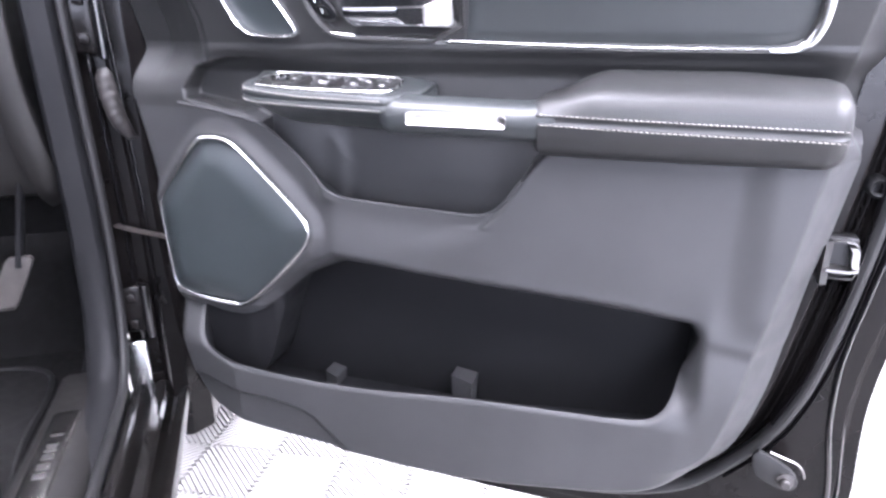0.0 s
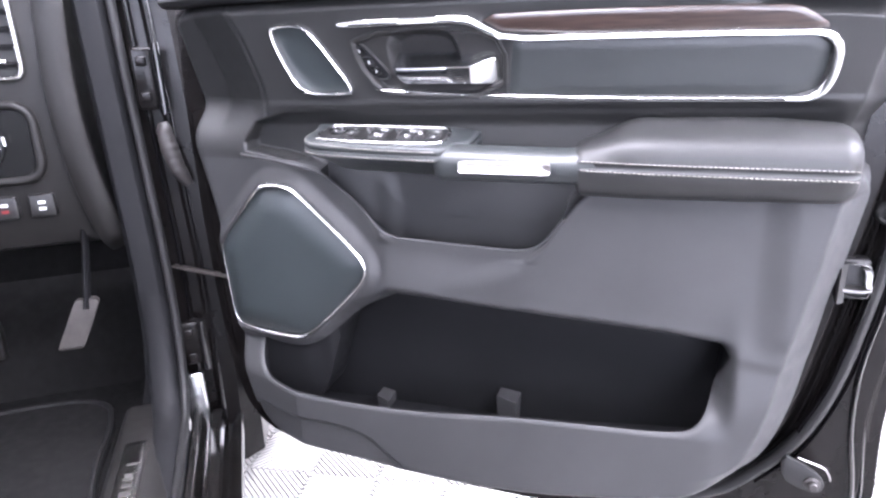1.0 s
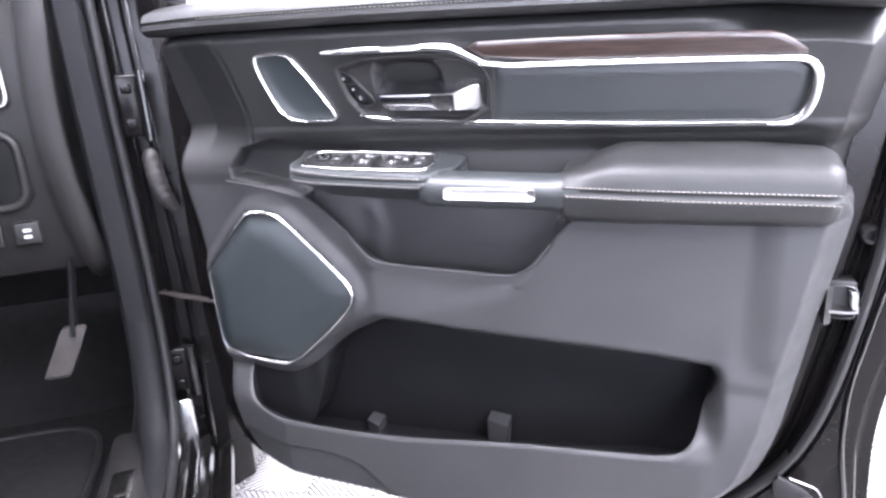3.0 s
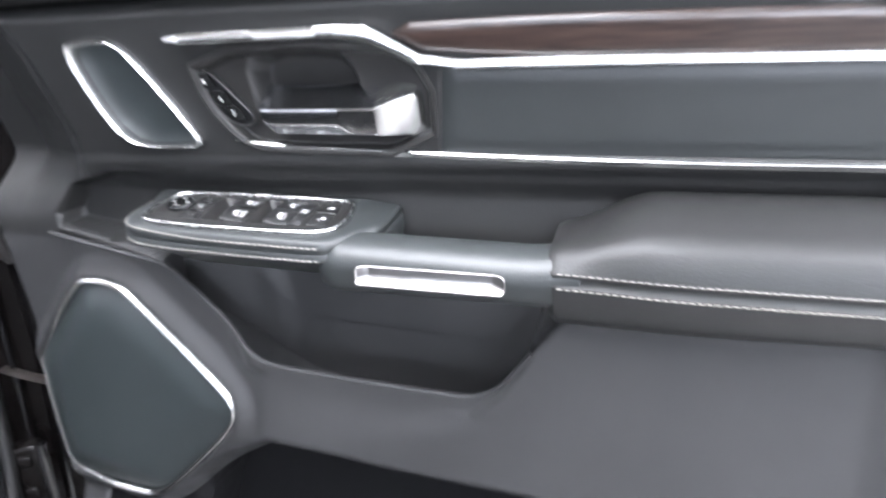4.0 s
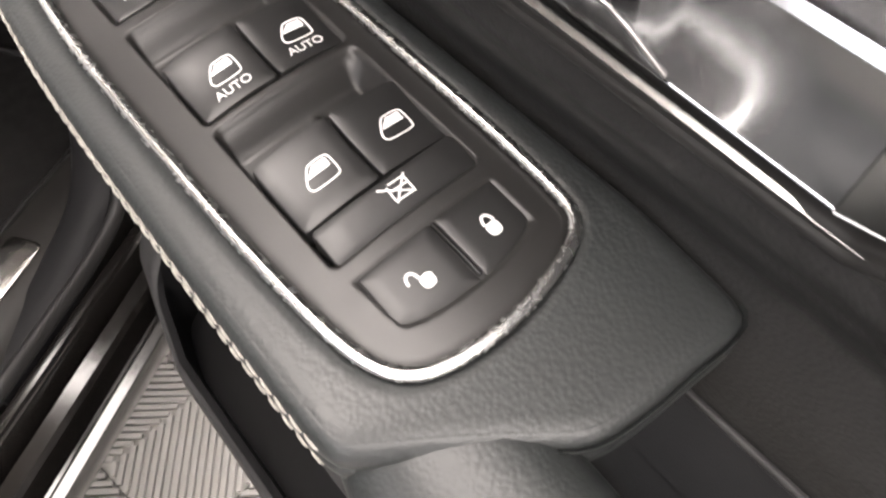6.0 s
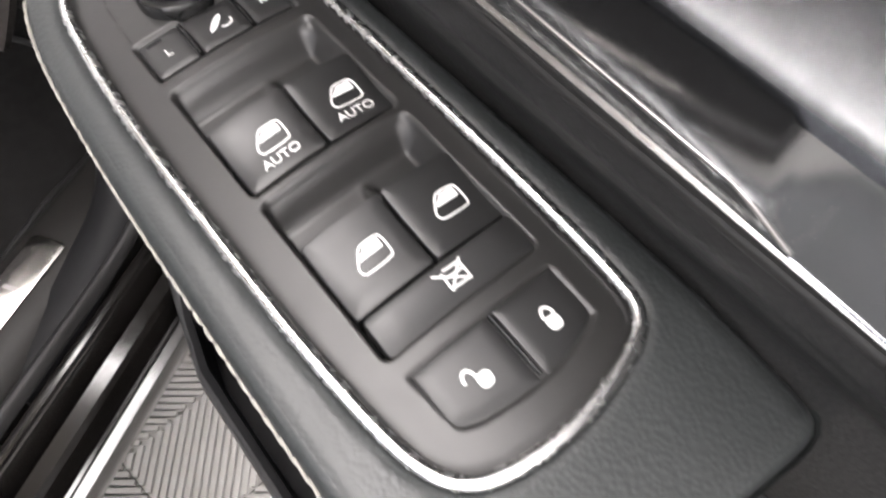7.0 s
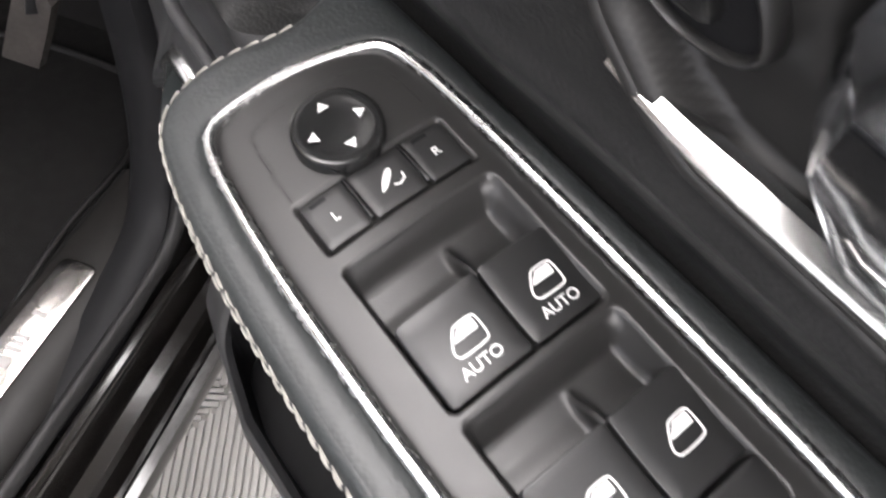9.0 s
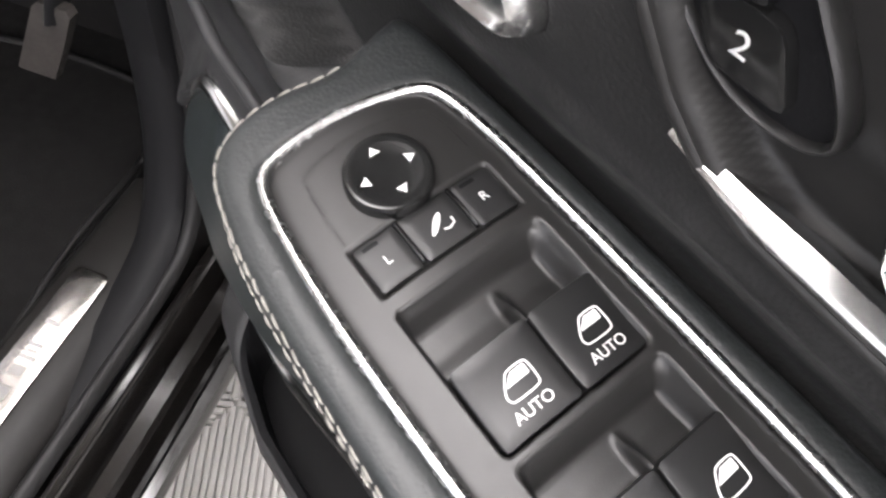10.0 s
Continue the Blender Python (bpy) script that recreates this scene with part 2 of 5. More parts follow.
def slab(name, poly, h0, h1, bevel, place, mat, parent, label="", crown=None):
    """A block with a rounded rim over a 2D outline between heights h0 and h1."""
    levels = [(0, h0), (0, h1 - bevel), (bevel * 0.3, h1 - bevel * 0.3), (bevel, h1)]
    rings = []
    for d, h in levels:
        q = inset(poly, d)
        hh = np.full(len(q), h)
        if crown is not None:
            hh = hh + crown(q)
        rings.append(place(q, hh))
    if crown is not None:
        q = inset(poly, bevel)
        c = q.mean(0)
        for k in (0.66, 0.33, 0.04):
            r = c + (q - c) * k
            rings.append(place(r, np.full(len(r), h1) + crown(r)))
    v, f = loft(rings)
    return part(name, v, f, mat, parent, label)


def band(name, path, normal, width, height, mat, parent, label="", closed=True, flat=0.0):
    """A rounded strip along a 3D path; width across, height along the normal; both may vary along it."""
    p = np.array(path, float)
    n = len(p)
    w, h = np.broadcast_to(np.array(width, float), n), np.broadcast_to(np.array(height, float), n)
    nrm = np.array(normal, float)
    nrm = nrm / np.linalg.norm(nrm)
    if closed:
        t = np.roll(p, -1, 0) - np.roll(p, 1, 0)
    else:
        t = np.gradient(p, axis=0)
    t /= np.linalg.norm(t, axis=1)[:, None] + 1e-12
    side = np.cross(t, nrm)
    side /= np.linalg.norm(side, axis=1)[:, None] + 1e-12
    rings = []
    for a in np.linspace(0, 2 * np.pi, 12, endpoint=False):
        c, s = np.cos(a), np.sin(a)
        c, s = np.sign(c) * abs(c) ** (1 - flat), np.sign(s) * abs(s) ** (1 - flat)
        rings.append(p + side * (w / 2 * c)[:, None] + nrm * (h / 2 * s)[:, None])
    rings = np.stack(rings, 1)
    if closed:
        rings = np.concatenate([rings, rings[:1]])
    v, f = loft(list(rings), caps=not closed)
    return part(name, v, f, mat, parent, label)


def rect(u0, u1, v0, v1, r=0.001):
    c = [(u0 + r, v0 + r), (u1 - r, v0 + r), (u1 - r, v1 - r), (u0 + r, v1 - r)]
    out = []
    for k, (x, y) in enumerate(c):
        for a in np.linspace(0, np.pi / 2, 5):
            b = a + np.pi + k * np.pi / 2
            out.append((x + r * np.cos(b), y + r * np.sin(b)))
    return np.array(out)


def box_mesh(lo, hi):
    v = [(x, y, z) for x in (lo[0], hi[0]) for y in (lo[1], hi[1]) for z in (lo[2], hi[2])]
    f = [(0, 1, 3, 2), (4, 6, 7, 5), (0, 4, 5, 1), (2, 3, 7, 6), (0, 2, 6, 4), (1, 5, 7, 3)]
    return v, f


def rounded_box(name, lo, hi, r, mat, parent=None, label="", m=None):
    bm = bmesh.new()
    bmesh.ops.create_cube(bm, size=1.0)
    lo, hi = Vector(lo), Vector(hi)
    for v in bm.verts:
        v.co = Vector([lo[k] + (v.co[k] + 0.5) * (hi[k] - lo[k]) for k in range(3)])
    if r:
        bmesh.ops.bevel(bm, geom=bm.edges[:], offset=r, segments=3, affect="EDGES", profile=0.5)
    if m is not None:
        bmesh.ops.transform(bm, matrix=m, verts=bm.verts)
    me = bpy.data.meshes.new(name)
    bm.to_mesh(me)
    bm.free()
    me.set_sharp_from_angle(angle=radians(38))
    return put(name, me, mat, parent, label)


def text_part(name, words, size, origin, right, up, mat, parent, label="", lift=0.0):
    """Writing in the built-in font, centred at origin, as a thin mesh."""
    cu = bpy.data.curves.new(name, "FONT")
    cu.body, cu.size, cu.align_x, cu.align_y = words, size, "CENTER", "CENTER"
    cu.extrude, cu.offset = 0.00004, 0.0
    tmp = new("lettering", cu)
    dg = bpy.context.evaluated_depsgraph_get()
    me = bpy.data.meshes.new_from_object(tmp.evaluated_get(dg))
    bpy.data.objects.remove(tmp)
    bpy.data.curves.remove(cu)
    right, up = Vector(right).normalized(), Vector(up).normalized()
    n = right.cross(up)
    m = Matrix((right, up, n)).transposed().to_4x4()
    m.translation = Vector(origin) + n * lift
    me.transform(m)
    me.materials.clear()
    me.name = name
    return put(name, me, mat, parent, label, smooth=False)


# ---- the hall: floor, walls, ceiling ----
FWD = Vector((-0.56, 0.83, 0)).normalized()
OUT = Vector((FWD.y, -FWD.x, 0))
V0 = Vector((-0.81, 0.625, 0))
VEH = Matrix(((FWD.x, OUT.x, 0, V0.x), (FWD.y, OUT.y, 0, V0.y), (0, 0, 1, 0), (0, 0, 0, 1)))


def veh(a, b, z):
    """A place from metres ahead of the sill plate's end, metres outwards, and height."""
    return VEH @ Vector((a, b, z))


ROOM = 4.4
v, f = box_mesh((-ROOM, -ROOM, -0.1), (ROOM, ROOM, -0.012))
tagged(part("floor", v, f, TILE_DARK, smooth=False), "dark sub-floor under pale ribbed floor tiles", "floor", kind="structure")
# unseen walls close the hall; their white adds bounce light
for nm, lo, hi in (("wall_north", (-ROOM, ROOM, -0.1), (ROOM, ROOM + 0.15, 3.3)),
                   ("wall_east", (ROOM, -ROOM - 0.15, -0.1), (ROOM + 0.15, ROOM + 0.15, 3.3)), ("wall_west", (-ROOM - 0.15, -ROOM - 0.15, -0.1), (-ROOM, ROOM + 0.15, 3.3))):
    v, f = box_mesh(lo, hi)
    tagged(part(nm, v, f, WALL, smooth=False), "plain white painted hall wall", "wall", kind="structure")
# added glazed front, never in view: a wall with an opening, frame and panes
WX0, WX1, WZ0, WZ1 = -1.9, 3.1, 0.3, 2.6
V, F = [], []
for lo, hi in (((-ROOM, -0.1), (WX0, 3.3)), ((WX1, -0.1), (ROOM, 3.3)), ((WX0, -0.1), (WX1, WZ0)), ((WX0, WZ1), (WX1, 3.3))):
    v, f = box_mesh((lo[0], -ROOM - 0.15, lo[1]), (hi[0], -ROOM, hi[1]))
    F += [tuple(i + len(V) for i in q) for q in f]
    V += v
tagged(part("wall_south", V, F, WALL, smooth=False), "plain white hall wall with an added opening for front light", "wall", kind="structure")
win = thing("window_1", (0.6, -ROOM, WZ0), "wide window in a grey metal frame, added for front light", "window", kind="structure")
win_inv = Matrix.Translation(-Vector(win.location))
for x0, x1, z0, z1 in ((WX0, WX1, WZ0, WZ0 + 0.06), (WX0, WX1, WZ1 - 0.06, WZ1), (WX0, WX0 + 0.06, WZ0 + 0.06, WZ1 - 0.06), (0.57, 0.63, WZ0 + 0.06, WZ1 - 0.06), (WX1 - 0.06, WX1, WZ0 + 0.06, WZ1 - 0.06)):
    rounded_box("frame_bar", (x0, -ROOM - 0.10, z0), (x1, -ROOM - 0.04, z1), 0.004, METAL, win).matrix_parent_inverse = win_inv
for x0, x1 in ((WX0 + 0.06, 0.57), (0.63, WX1 - 0.06)):
    pane = rounded_box("pane", (x0, -ROOM - 0.075, WZ0 + 0.06), (x1, -ROOM - 0.067, WZ1 - 0.06), 0, GLASS, win)
    pane.matrix_parent_inverse, pane.visible_shadow = win_inv, False
v, f = box_mesh((-ROOM - 0.15, -ROOM - 0.15, 3.3), (ROOM + 0.15, ROOM + 0.15, 3.45))
tagged(part("ceiling", v, f, WALL, smooth=False), "plain white hall ceiling", "ceiling", kind="structure")


def ceiling_light(x, y, lx, ly):
    t = thing("ceiling_light", (x, y, 3.3), "bright white flat ceiling light panel in a thin frame", "lamp", "ceiling lights")
    rounded_box("frame", (-lx / 2 - 0.03, -ly / 2 - 0.03, -0.05), (lx / 2 + 0.03, ly / 2 + 0.03, -0.001), 0.005, METAL, t)
    rounded_box("diffuser", (-lx / 2, -ly / 2, -0.06), (lx / 2, ly / 2, -0.045), 0.003, PANEL, t)
    return t


first_light = ceiling_light(-1.3, -1.5, 2.4, 1.3)
for x, y in ((-1.3, -0.1), (-1.3, 1.3), (-1.3, 2.7), (2.6, -1.5), (2.6, -0.1), (2.6, 1.3)):
    copy_thing(first_light, pose(x, y, 3.3))

# extra lamps out of view, placed so the sill mirrors bright streaks
strip = ceiling_light(-3.1, 0.2, 1.8, 0.28)
for y in (1.2, 2.2):
    copy_thing(strip, pose(-3.1, y, 3.3))

# ---- the truck door: trim panel and shell ----
door = thing("truck_door", (-0.72, 0.82, 0.56), "open black truck door with leather and plastic inner trim panel", "vehicle door")
DOOR_INV = Matrix.Translation(-Vector(door.location))


def on_door(ob):
    """Keep a part's world place under the door's base."""
    ob.matrix_parent_inverse = DOOR_INV
    return ob


def dplace(Q, y):
    return np.stack([Q[:, 0], y, Q[:, 1]], 1)


# the upper trim leans inwards towards the top
LEAN, BACK = 0.28, 0.014


def lean_y(P):
    return BACK - LEAN * np.clip(P[:, 1] - 1.135, 0, 1)


TRIM = [(-0.60, 1.272), (-0.20, 1.270), (0.16, 1.262), (0.25, 1.25), (0.266, 1.22), (0.260, 1.18), (0.242, 1.049), (0.221, 0.932), (0.200, 0.825), (0.172, 0.689), (0.138, 0.628),
        (0.06, 0.594), (-0.016, 0.578), (-0.187, 0.556), (-0.375, 0.566), (-0.56, 0.58), (-0.615, 0.615), (-0.638, 0.68), (-0.656, 0.755), (-0.666, 0.88), (-0.674, 0.97),
        (-0.692, 1.05), (-0.704, 1.12), (-0.708, 1.20), (-0.708, 1.272)]
TRIM_S = chaikin(TRIM, 2)
MID = [(-0.60, 1.062), (-0.55, 1.054), (-0.495, 1.045), (-0.46, 1.032), (-0.426, 1.006), (-0.393, 0.978), (-0.368, 0.957), (-0.350, 0.946), (-0.309, 0.943), (-0.258, 0.940), (-0.209, 0.938), (-0.162, 0.936), (-0.142, 0.944),
       (-0.130, 0.956), (-0.094, 1.008), (-0.06, 1.04), (0.21, 1.04), (0.22, 1.112), (-0.1, 1.118), (-0.40, 1.118), (-0.56, 1.12)]
BULGE = [(-0.15, 0.925), (-0.094, 1.010), (-0.075, 1.026), (0.15, 1.036), (0.245, 1.050), (0.228, 0.93), (0.19, 0.84), (0.10, 0.815), (-0.1, 0.838), (-0.30, 0.862), (-0.22, 0.90)]
NOTCH = [(-0.62, 0.66), (-0.557, 0.648), (-0.415, 0.642), (-0.37, 0.603), (-0.34, 0.575), (-0.62, 0.55)]
CUP = [(-0.3911, 1.2222), (-0.3856, 1.1799), (-0.3642, 1.1490), (-0.3401, 1.1386), (-0.1880, 1.1365), (-0.1837, 1.2052), (-0.2307, 1.2261)]
CUP_S = resample(chaikin(CUP, 1), 0.002)
CAVITY = np.array([(-0.3381, 1.2192), (-0.2718, 1.2202), (-0.2540, 1.2082), (-0.2500, 1.1850), (-0.2539, 1.1625), (-0.3324, 1.1625), (-0.3386, 1.1799)])
INSERT = np.array([(-0.1859, 1.1376), (0.1421, 1.1344), (0.1621, 1.1407), (0.1693, 1.1594), (0.1718, 1.1880), (0.1543, 1.1992), (-0.1769, 1.2032)])


TWEET = chaikin([(-0.5072, 1.2309), (-0.4891, 1.2345), (-0.4589, 1.2340), (-0.4428, 1.2219), (-0.4025, 1.1565), (-0.4006, 1.1454), (-0.4177, 1.1434), (-0.4619, 1.1434), (-0.4810, 1.1545), (-0.4951, 1.1847)], 2)
SPEAK = chaikin([(-0.5674, 1.0078), (-0.5476, 1.0147), (-0.5132, 1.0129), (-0.4926, 1.0015), (-0.4023, 0.9194), (-0.3901, 0.8964), (-0.4023, 0.8726), (-0.4926, 0.7867), (-0.5153, 0.7739), (-0.5340, 0.7721), (-0.6262, 0.7752), (-0.6443, 0.7866), (-0.6475, 0.8104), (-0.6528, 0.9052), (-0.6475, 0.9183)], 2)


def sy(P):
    return 0.6930 + np.clip(-0.39 - P[:, 0], -0.1, 1) * 0.082


BIN_TOP = [(-0.590, 0.755), (-0.55, 0.750), (-0.505, 0.755), (-0.47, 0.778), (-0.42, 0.824), (-0.385, 0.842), (-0.345, 0.845), (-0.1, 0.828), (0.05, 0.813), (0.098, 0.818)]
BIN_LIP = [(0.1005, 0.812), (0.0945, 0.785), (0.086, 0.757), (0.077, 0.734), (0.064, 0.716), (0.042, 0.7068), (-0.06, 0.703), (-0.177, 0.699), (-0.316, 0.686), (-0.40, 0.685), (-0.487, 0.688), (-0.55, 0.695), (-0.580, 0.708), (-0.596, 0.735), (-0.598, 0.76)]
BIN = resample(chaikin(BIN_TOP + BIN_LIP, 2), 0.004)
SLOT_LIP = [(-0.466, 1.0365), (-0.458, 1.0325), (-0.425, 1.0070), (-0.392, 0.9790), (-0.367, 0.9580), (-0.349, 0.9470), (-0.309, 0.9440), (-0.258, 0.9410), (-0.209, 0.9390), (-0.163, 0.9370), (-0.143, 0.945), (-0.131, 0.957), (-0.110, 0.986)]
SLOT_BACK = [(-0.117, 0.995), (-0.140, 0.966), (-0.155, 0.955), (-0.209, 0.957), (-0.258, 0.959), (-0.309, 0.962), (-0.343, 0.966), (-0.358, 0.974), (-0.382, 0.994), (-0.415, 1.022), (-0.448, 1.0455), (-0.462, 1.052)]
SLOT = resample(chaikin(SLOT_LIP + SLOT_BACK, 1), 0.004)


def trim_y(P):
    x, z = P[:, 0], P[:, 1]
    y = 0.706 + lean_y(P) + 0.023 * sstep(1.130, 1.095, z) * sstep(-0.56, -0.50, x)
    # the front part leans away ahead of a seam
    xe = np.interp(z, [1.04, 1.10, 1.16, 1.224, 1.275], [-0.556, -0.546, -0.543, -0.556, -0.578])
    fore = sstep(-0.53, -0.58, x)
    up = sstep(1.03 + 0.018 * sstep(-0.44, -0.49, x), 1.06 + 0.016 * sstep(-0.44, -0.49, x), z) * (1 - fore) + sstep(1.048, 1.13, z) * fore
    ahead = np.clip(xe - x, 0, 1)
    y += up * (np.minimum(ahead, 0.09) * 0.55 + np.clip(ahead - 0.09, 0, 1) * 0.12 + 0.003 * np.exp(-((x - xe) / 0.0035) ** 2))
    lowf = 1 - up
    y = y * (1 - lowf) + lowf * (0.6925 + 0.0105 * sstep(-0.35, -0.41, x) + np.clip(-0.39 - x, 0, 1) * 0.082)
    # the bridge under the hollow faces up a little, then turns in to the bin
    zb = np.interp(x, [-0.60, -0.50, -0.42, -0.36, -0.1, 0.1, 0.2], [0.80, 0.80, 0.84, 0.873, 0.856, 0.842, 0.835])
    bridge = sstep(-0.47, -0.38, x)
    y -= bridge * 0.008 * (1 - sstep(0.0, 0.065, z - zb)) * sstep(-0.02, 0.0, z - zb + 0.02)
    y += sstep(-0.42, -0.36, x) * (1 - sstep(0.085, 0.108, x)) * 0.055 * sstep(-0.004, 0.040, zb - z) * sstep(0.72, 0.78, z)
    # hollow under the switch pod and the pull handle
    mid = 1 - sstep(-0.0065, -0.0015, sd_poly(P, chaikin(MID, 1))[0])
    y = y * (1 - mid) + mid * (0.720 + 0.023 * sstep(1.130, 1.095, z) + 0.01 * sstep(-0.45, -0.56, x) + 0.026 * (1 - sstep(1.042, 1.049, z)) * sstep(-0.45, -0.36, x))
    ridge = np.exp(-((x + 0.372 - (0.97 - z) * 0.25) / 0.012) ** 2) * sstep(0.935, 0.95, z) * (1 - sstep(1.0, 1.03, z))
    y -= 0.005 * ridge
    # raised lower panel
    soft_b, hard_b = inside_mask(P, BULGE, 0.035, 1), inside_mask(P, BULGE, 0.007, 1)
    k = np.where(z > 0.925, hard_b, soft_b) * sstep(0.835, 0.875, z + 0.02 * sstep(0.0, 0.1, x))
    y = y * (1 - k) + k * (0.686 - 0.008 * sstep(0.118, 0.160, x))
    # lower lip and the flank behind the bin
    lip = 1 - sstep(0.70, 0.765, z)
    y = y * (1 - lip) + lip * (0.667 + np.clip(-0.52 - x, 0, 1) * 0.25)
    side = sstep(0.080, 0.112, x) * (1 - sstep(0.74, 0.90, z))
    y = y * (1 - side) + side * 0.670
    sd, _ = sd_poly(P, BIN)
    y += 0.004 * np.clip(1 - sd / 0.006, 0, 1) ** 2 * (1 - sstep(0.76, 0.80, z))
    y += 0.014 * np.clip(1 - sd / 0.022, 0, 1) ** 2 * sstep(0.77, 0.80, z) * (1 - sstep(0.088, 0.106, x))
    y += 0.005 * inside_mask(P, NOTCH, 0.005)
    # cup behind the release lever, and the sunk insert
    y += 0.016 * (1 - sstep(-0.0050, -0.0012, sd_poly(P, CUP_S)[0])) + 0.024 * inside_mask(P, CAVITY, 0.012, 2)
    y += 0.004 * inside_mask(P, INSERT, 0.004, 0)
    y += 0.003 * np.exp(-((z - 1.120) / 0.006) ** 2) * sstep(-0.40, -0.36, x) * (1 - sstep(0.17, 0.2, x))
    y += 0.022 * inside_mask(P, TWEET, 0.004, 0)
    y -= 0.012 * (1 - sstep(0.002, 0.026, sd_poly(P, SPEAK)[0])) * (1 - mid)
    y = np.where(sd_poly(P, SPEAK)[0] < 0.002, np.maximum(y, sy(P) + 0.014), y)
    # rolled edge
    e, _ = sd_poly(P, TRIM_S)
    right = sstep(0.05, 0.14, x)
    y += (1 - right) * 0.040 * np.clip(1 + e / 0.022, 0, 1) ** 2.2 + right * (0.060 * np.clip(1 + e / 0.040, 0, 1) ** 1.05)
    y += right * 0.0025 * np.exp(-((z - 1.021) / 0.0022) ** 2) * (e > -0.03)
    return y


SPLIT = 1.0505
UPPER = np.array([q for q in TRIM_S if q[1] > SPLIT])
order = sorted(range(len(UPPER)), key=lambda i: math.atan2(UPPER[i][1] - SPLIT, UPPER[i][0] + 0.2))
UPPER = np.array([(0.2422, SPLIT)] + [tuple(UPPER[i]) for i in order] + [(-0.6915, SPLIT)])
LOWER = np.array([q for q in TRIM_S if q[1] <= SPLIT])
order = sorted(range(len(LOWER)), key=lambda i: math.atan2(LOWER[i][1] - SPLIT - 0.0001, LOWER[i][0] + 0.2) % (2 * math.pi))
LOWER = np.array([(-0.6915, SPLIT)] + [tuple(LOWER[i]) for i in order] + [(0.2422, SPLIT)])
# upper trim takes the darkened leather, so its shade sits in the colour
on_door(sheet("upper_trim", UPPER, 0.0017, trim_y, dplace, SHADED_LEATHER, door, "padded black leather upper door trim, darkened to imitate shade", holes=(SLOT,)))
on_door(sheet("lower_trim", LOWER, 0.0026, trim_y, dplace, SOFT, door, "moulded soft black plastic lower door trim", holes=(BIN, SLOT)))
def cup_y(P):
    sd, _ = sd_poly(P, CUP_S)
    return 0.7044 + lean_y(P) + 0.023 * sstep(1.130, 1.095, P[:, 1]) + (0.010 - 0.002 * (1 - sstep(-0.345, -0.325, P[:, 0])) * sstep(1.158, 1.172, P[:, 1])) * sstep(0.0028, 0.0075, -sd) + 0.020 * inside_mask(P, CAVITY, 0.012, 2)


on_door(sheet("lever_surround", CUP_S, 0.0013, cup_y, dplace, SURROUND, door, "smooth dark plastic surround of the release lever"))
on_door(band("surround_edge", dplace(CUP_S, cup_y(CUP_S) + 0.0008), (0, -1, 0), 0.0034, 0.0034, SURROUND, door, "rounded edge of the lever surround"))
# the bin behind the lip
edge_y = trim_y(BIN + 1e-5)
bin_in = inset(BIN, -0.002)
rings = [dplace(BIN, edge_y - 0.0005), dplace(bin_in, edge_y + 0.006)]
deep = bin_in.copy()
low = 1 - sstep(0.74, 0.80, deep[:, 1])
deep[:, 1] = deep[:, 1] * (1 - low) + low * np.minimum(deep[:, 1], 0.625 + 0.02 * sstep(-0.2, 0.1, deep[:, 0]))
rings.append(dplace(deep, np.maximum(edge_y + 0.012, 0.684)))
rings.append(dplace(deep, np.full(len(deep), 0.790)))
v, f = loft(rings, caps=False)
f.append(tuple(range(3 * len(BIN), 4 * len(BIN))))
# plastic darker than the trim imitates the deep shade inside the bin
on_door(part("storage_bin", v, f, DARK, door, "deep moulded storage bin, darker than the trim to imitate shade"))

# narrow slot under the pull handle
slot_y = trim_y(SLOT)
down = SLOT.copy()
down[:, 1] -= 0.06
rings = [dplace(SLOT, slot_y), dplace(inset(SLOT, -0.001), slot_y + np.where(slot_y < 0.728, 0.005, 0.0)), dplace(down, np.maximum(slot_y + np.where(slot_y < 0.728, 0.006, 0.001), 0.697))]
v, f = loft(rings, caps=False)
f.append(tuple(range(2 * len(SLOT), 3 * len(SLOT))))
on_door(part("slot_pocket", v, f, SOFT, door, "dark slot under the pull handle"))

lip_path = resample(chaikin([(-0.590, 1.0575), (-0.545, 1.0545), (-0.500, 1.0475)] + SLOT_LIP[1:], 1, False), 0.004, False)
on_door(band("slot_lip", dplace(lip_path, np.interp(lip_path[:, 0], [-0.59, -0.556, -0.532, -0.500, -0.455], [0.712, 0.7045, 0.7005, 0.7005, 0.70]) * (1 - sstep(-0.50, -0.45, lip_path[:, 0])) + sstep(-0.50, -0.45, lip_path[:, 0]) * (trim_y(lip_path + np.array([0.0, -0.003])) + 0.0025)), (0, -1, 0), 0.005, 0.006, SOFT, door, "rounded moulded lip of the slot", closed=False))

# insert panel of leather in the upper frame
on_door(sheet("insert_panel", chaikin(INSERT, 0), 0.004, lambda P: 0.7085 + lean_y(P) - 0.003 * np.clip(-sd_poly(P, np.array(INSERT))[0] / 0.01, 0, 1), dplace, LEATHER, door, "smooth black leather insert"))

# wood strip above the insert
WOODP = chaikin([(-0.2221, 1.2360), (-0.1178, 1.2370), (-0.0382, 1.2360), (0.1183, 1.2330), (0.1432, 1.2261), (0.1689, 1.2062), (0.1491, 1.2047), (-0.1765, 1.2097)], 1)
on_door(sheet("wood_strip", WOODP, 0.003, lambda P: 0.702 + lean_y(P) - 0.004 * np.clip(-sd_poly(P, WOODP)[0] / 0.006, 0, 1) ** 0.5, dplace, WOOD, door, "dark brown grained wood strip"))

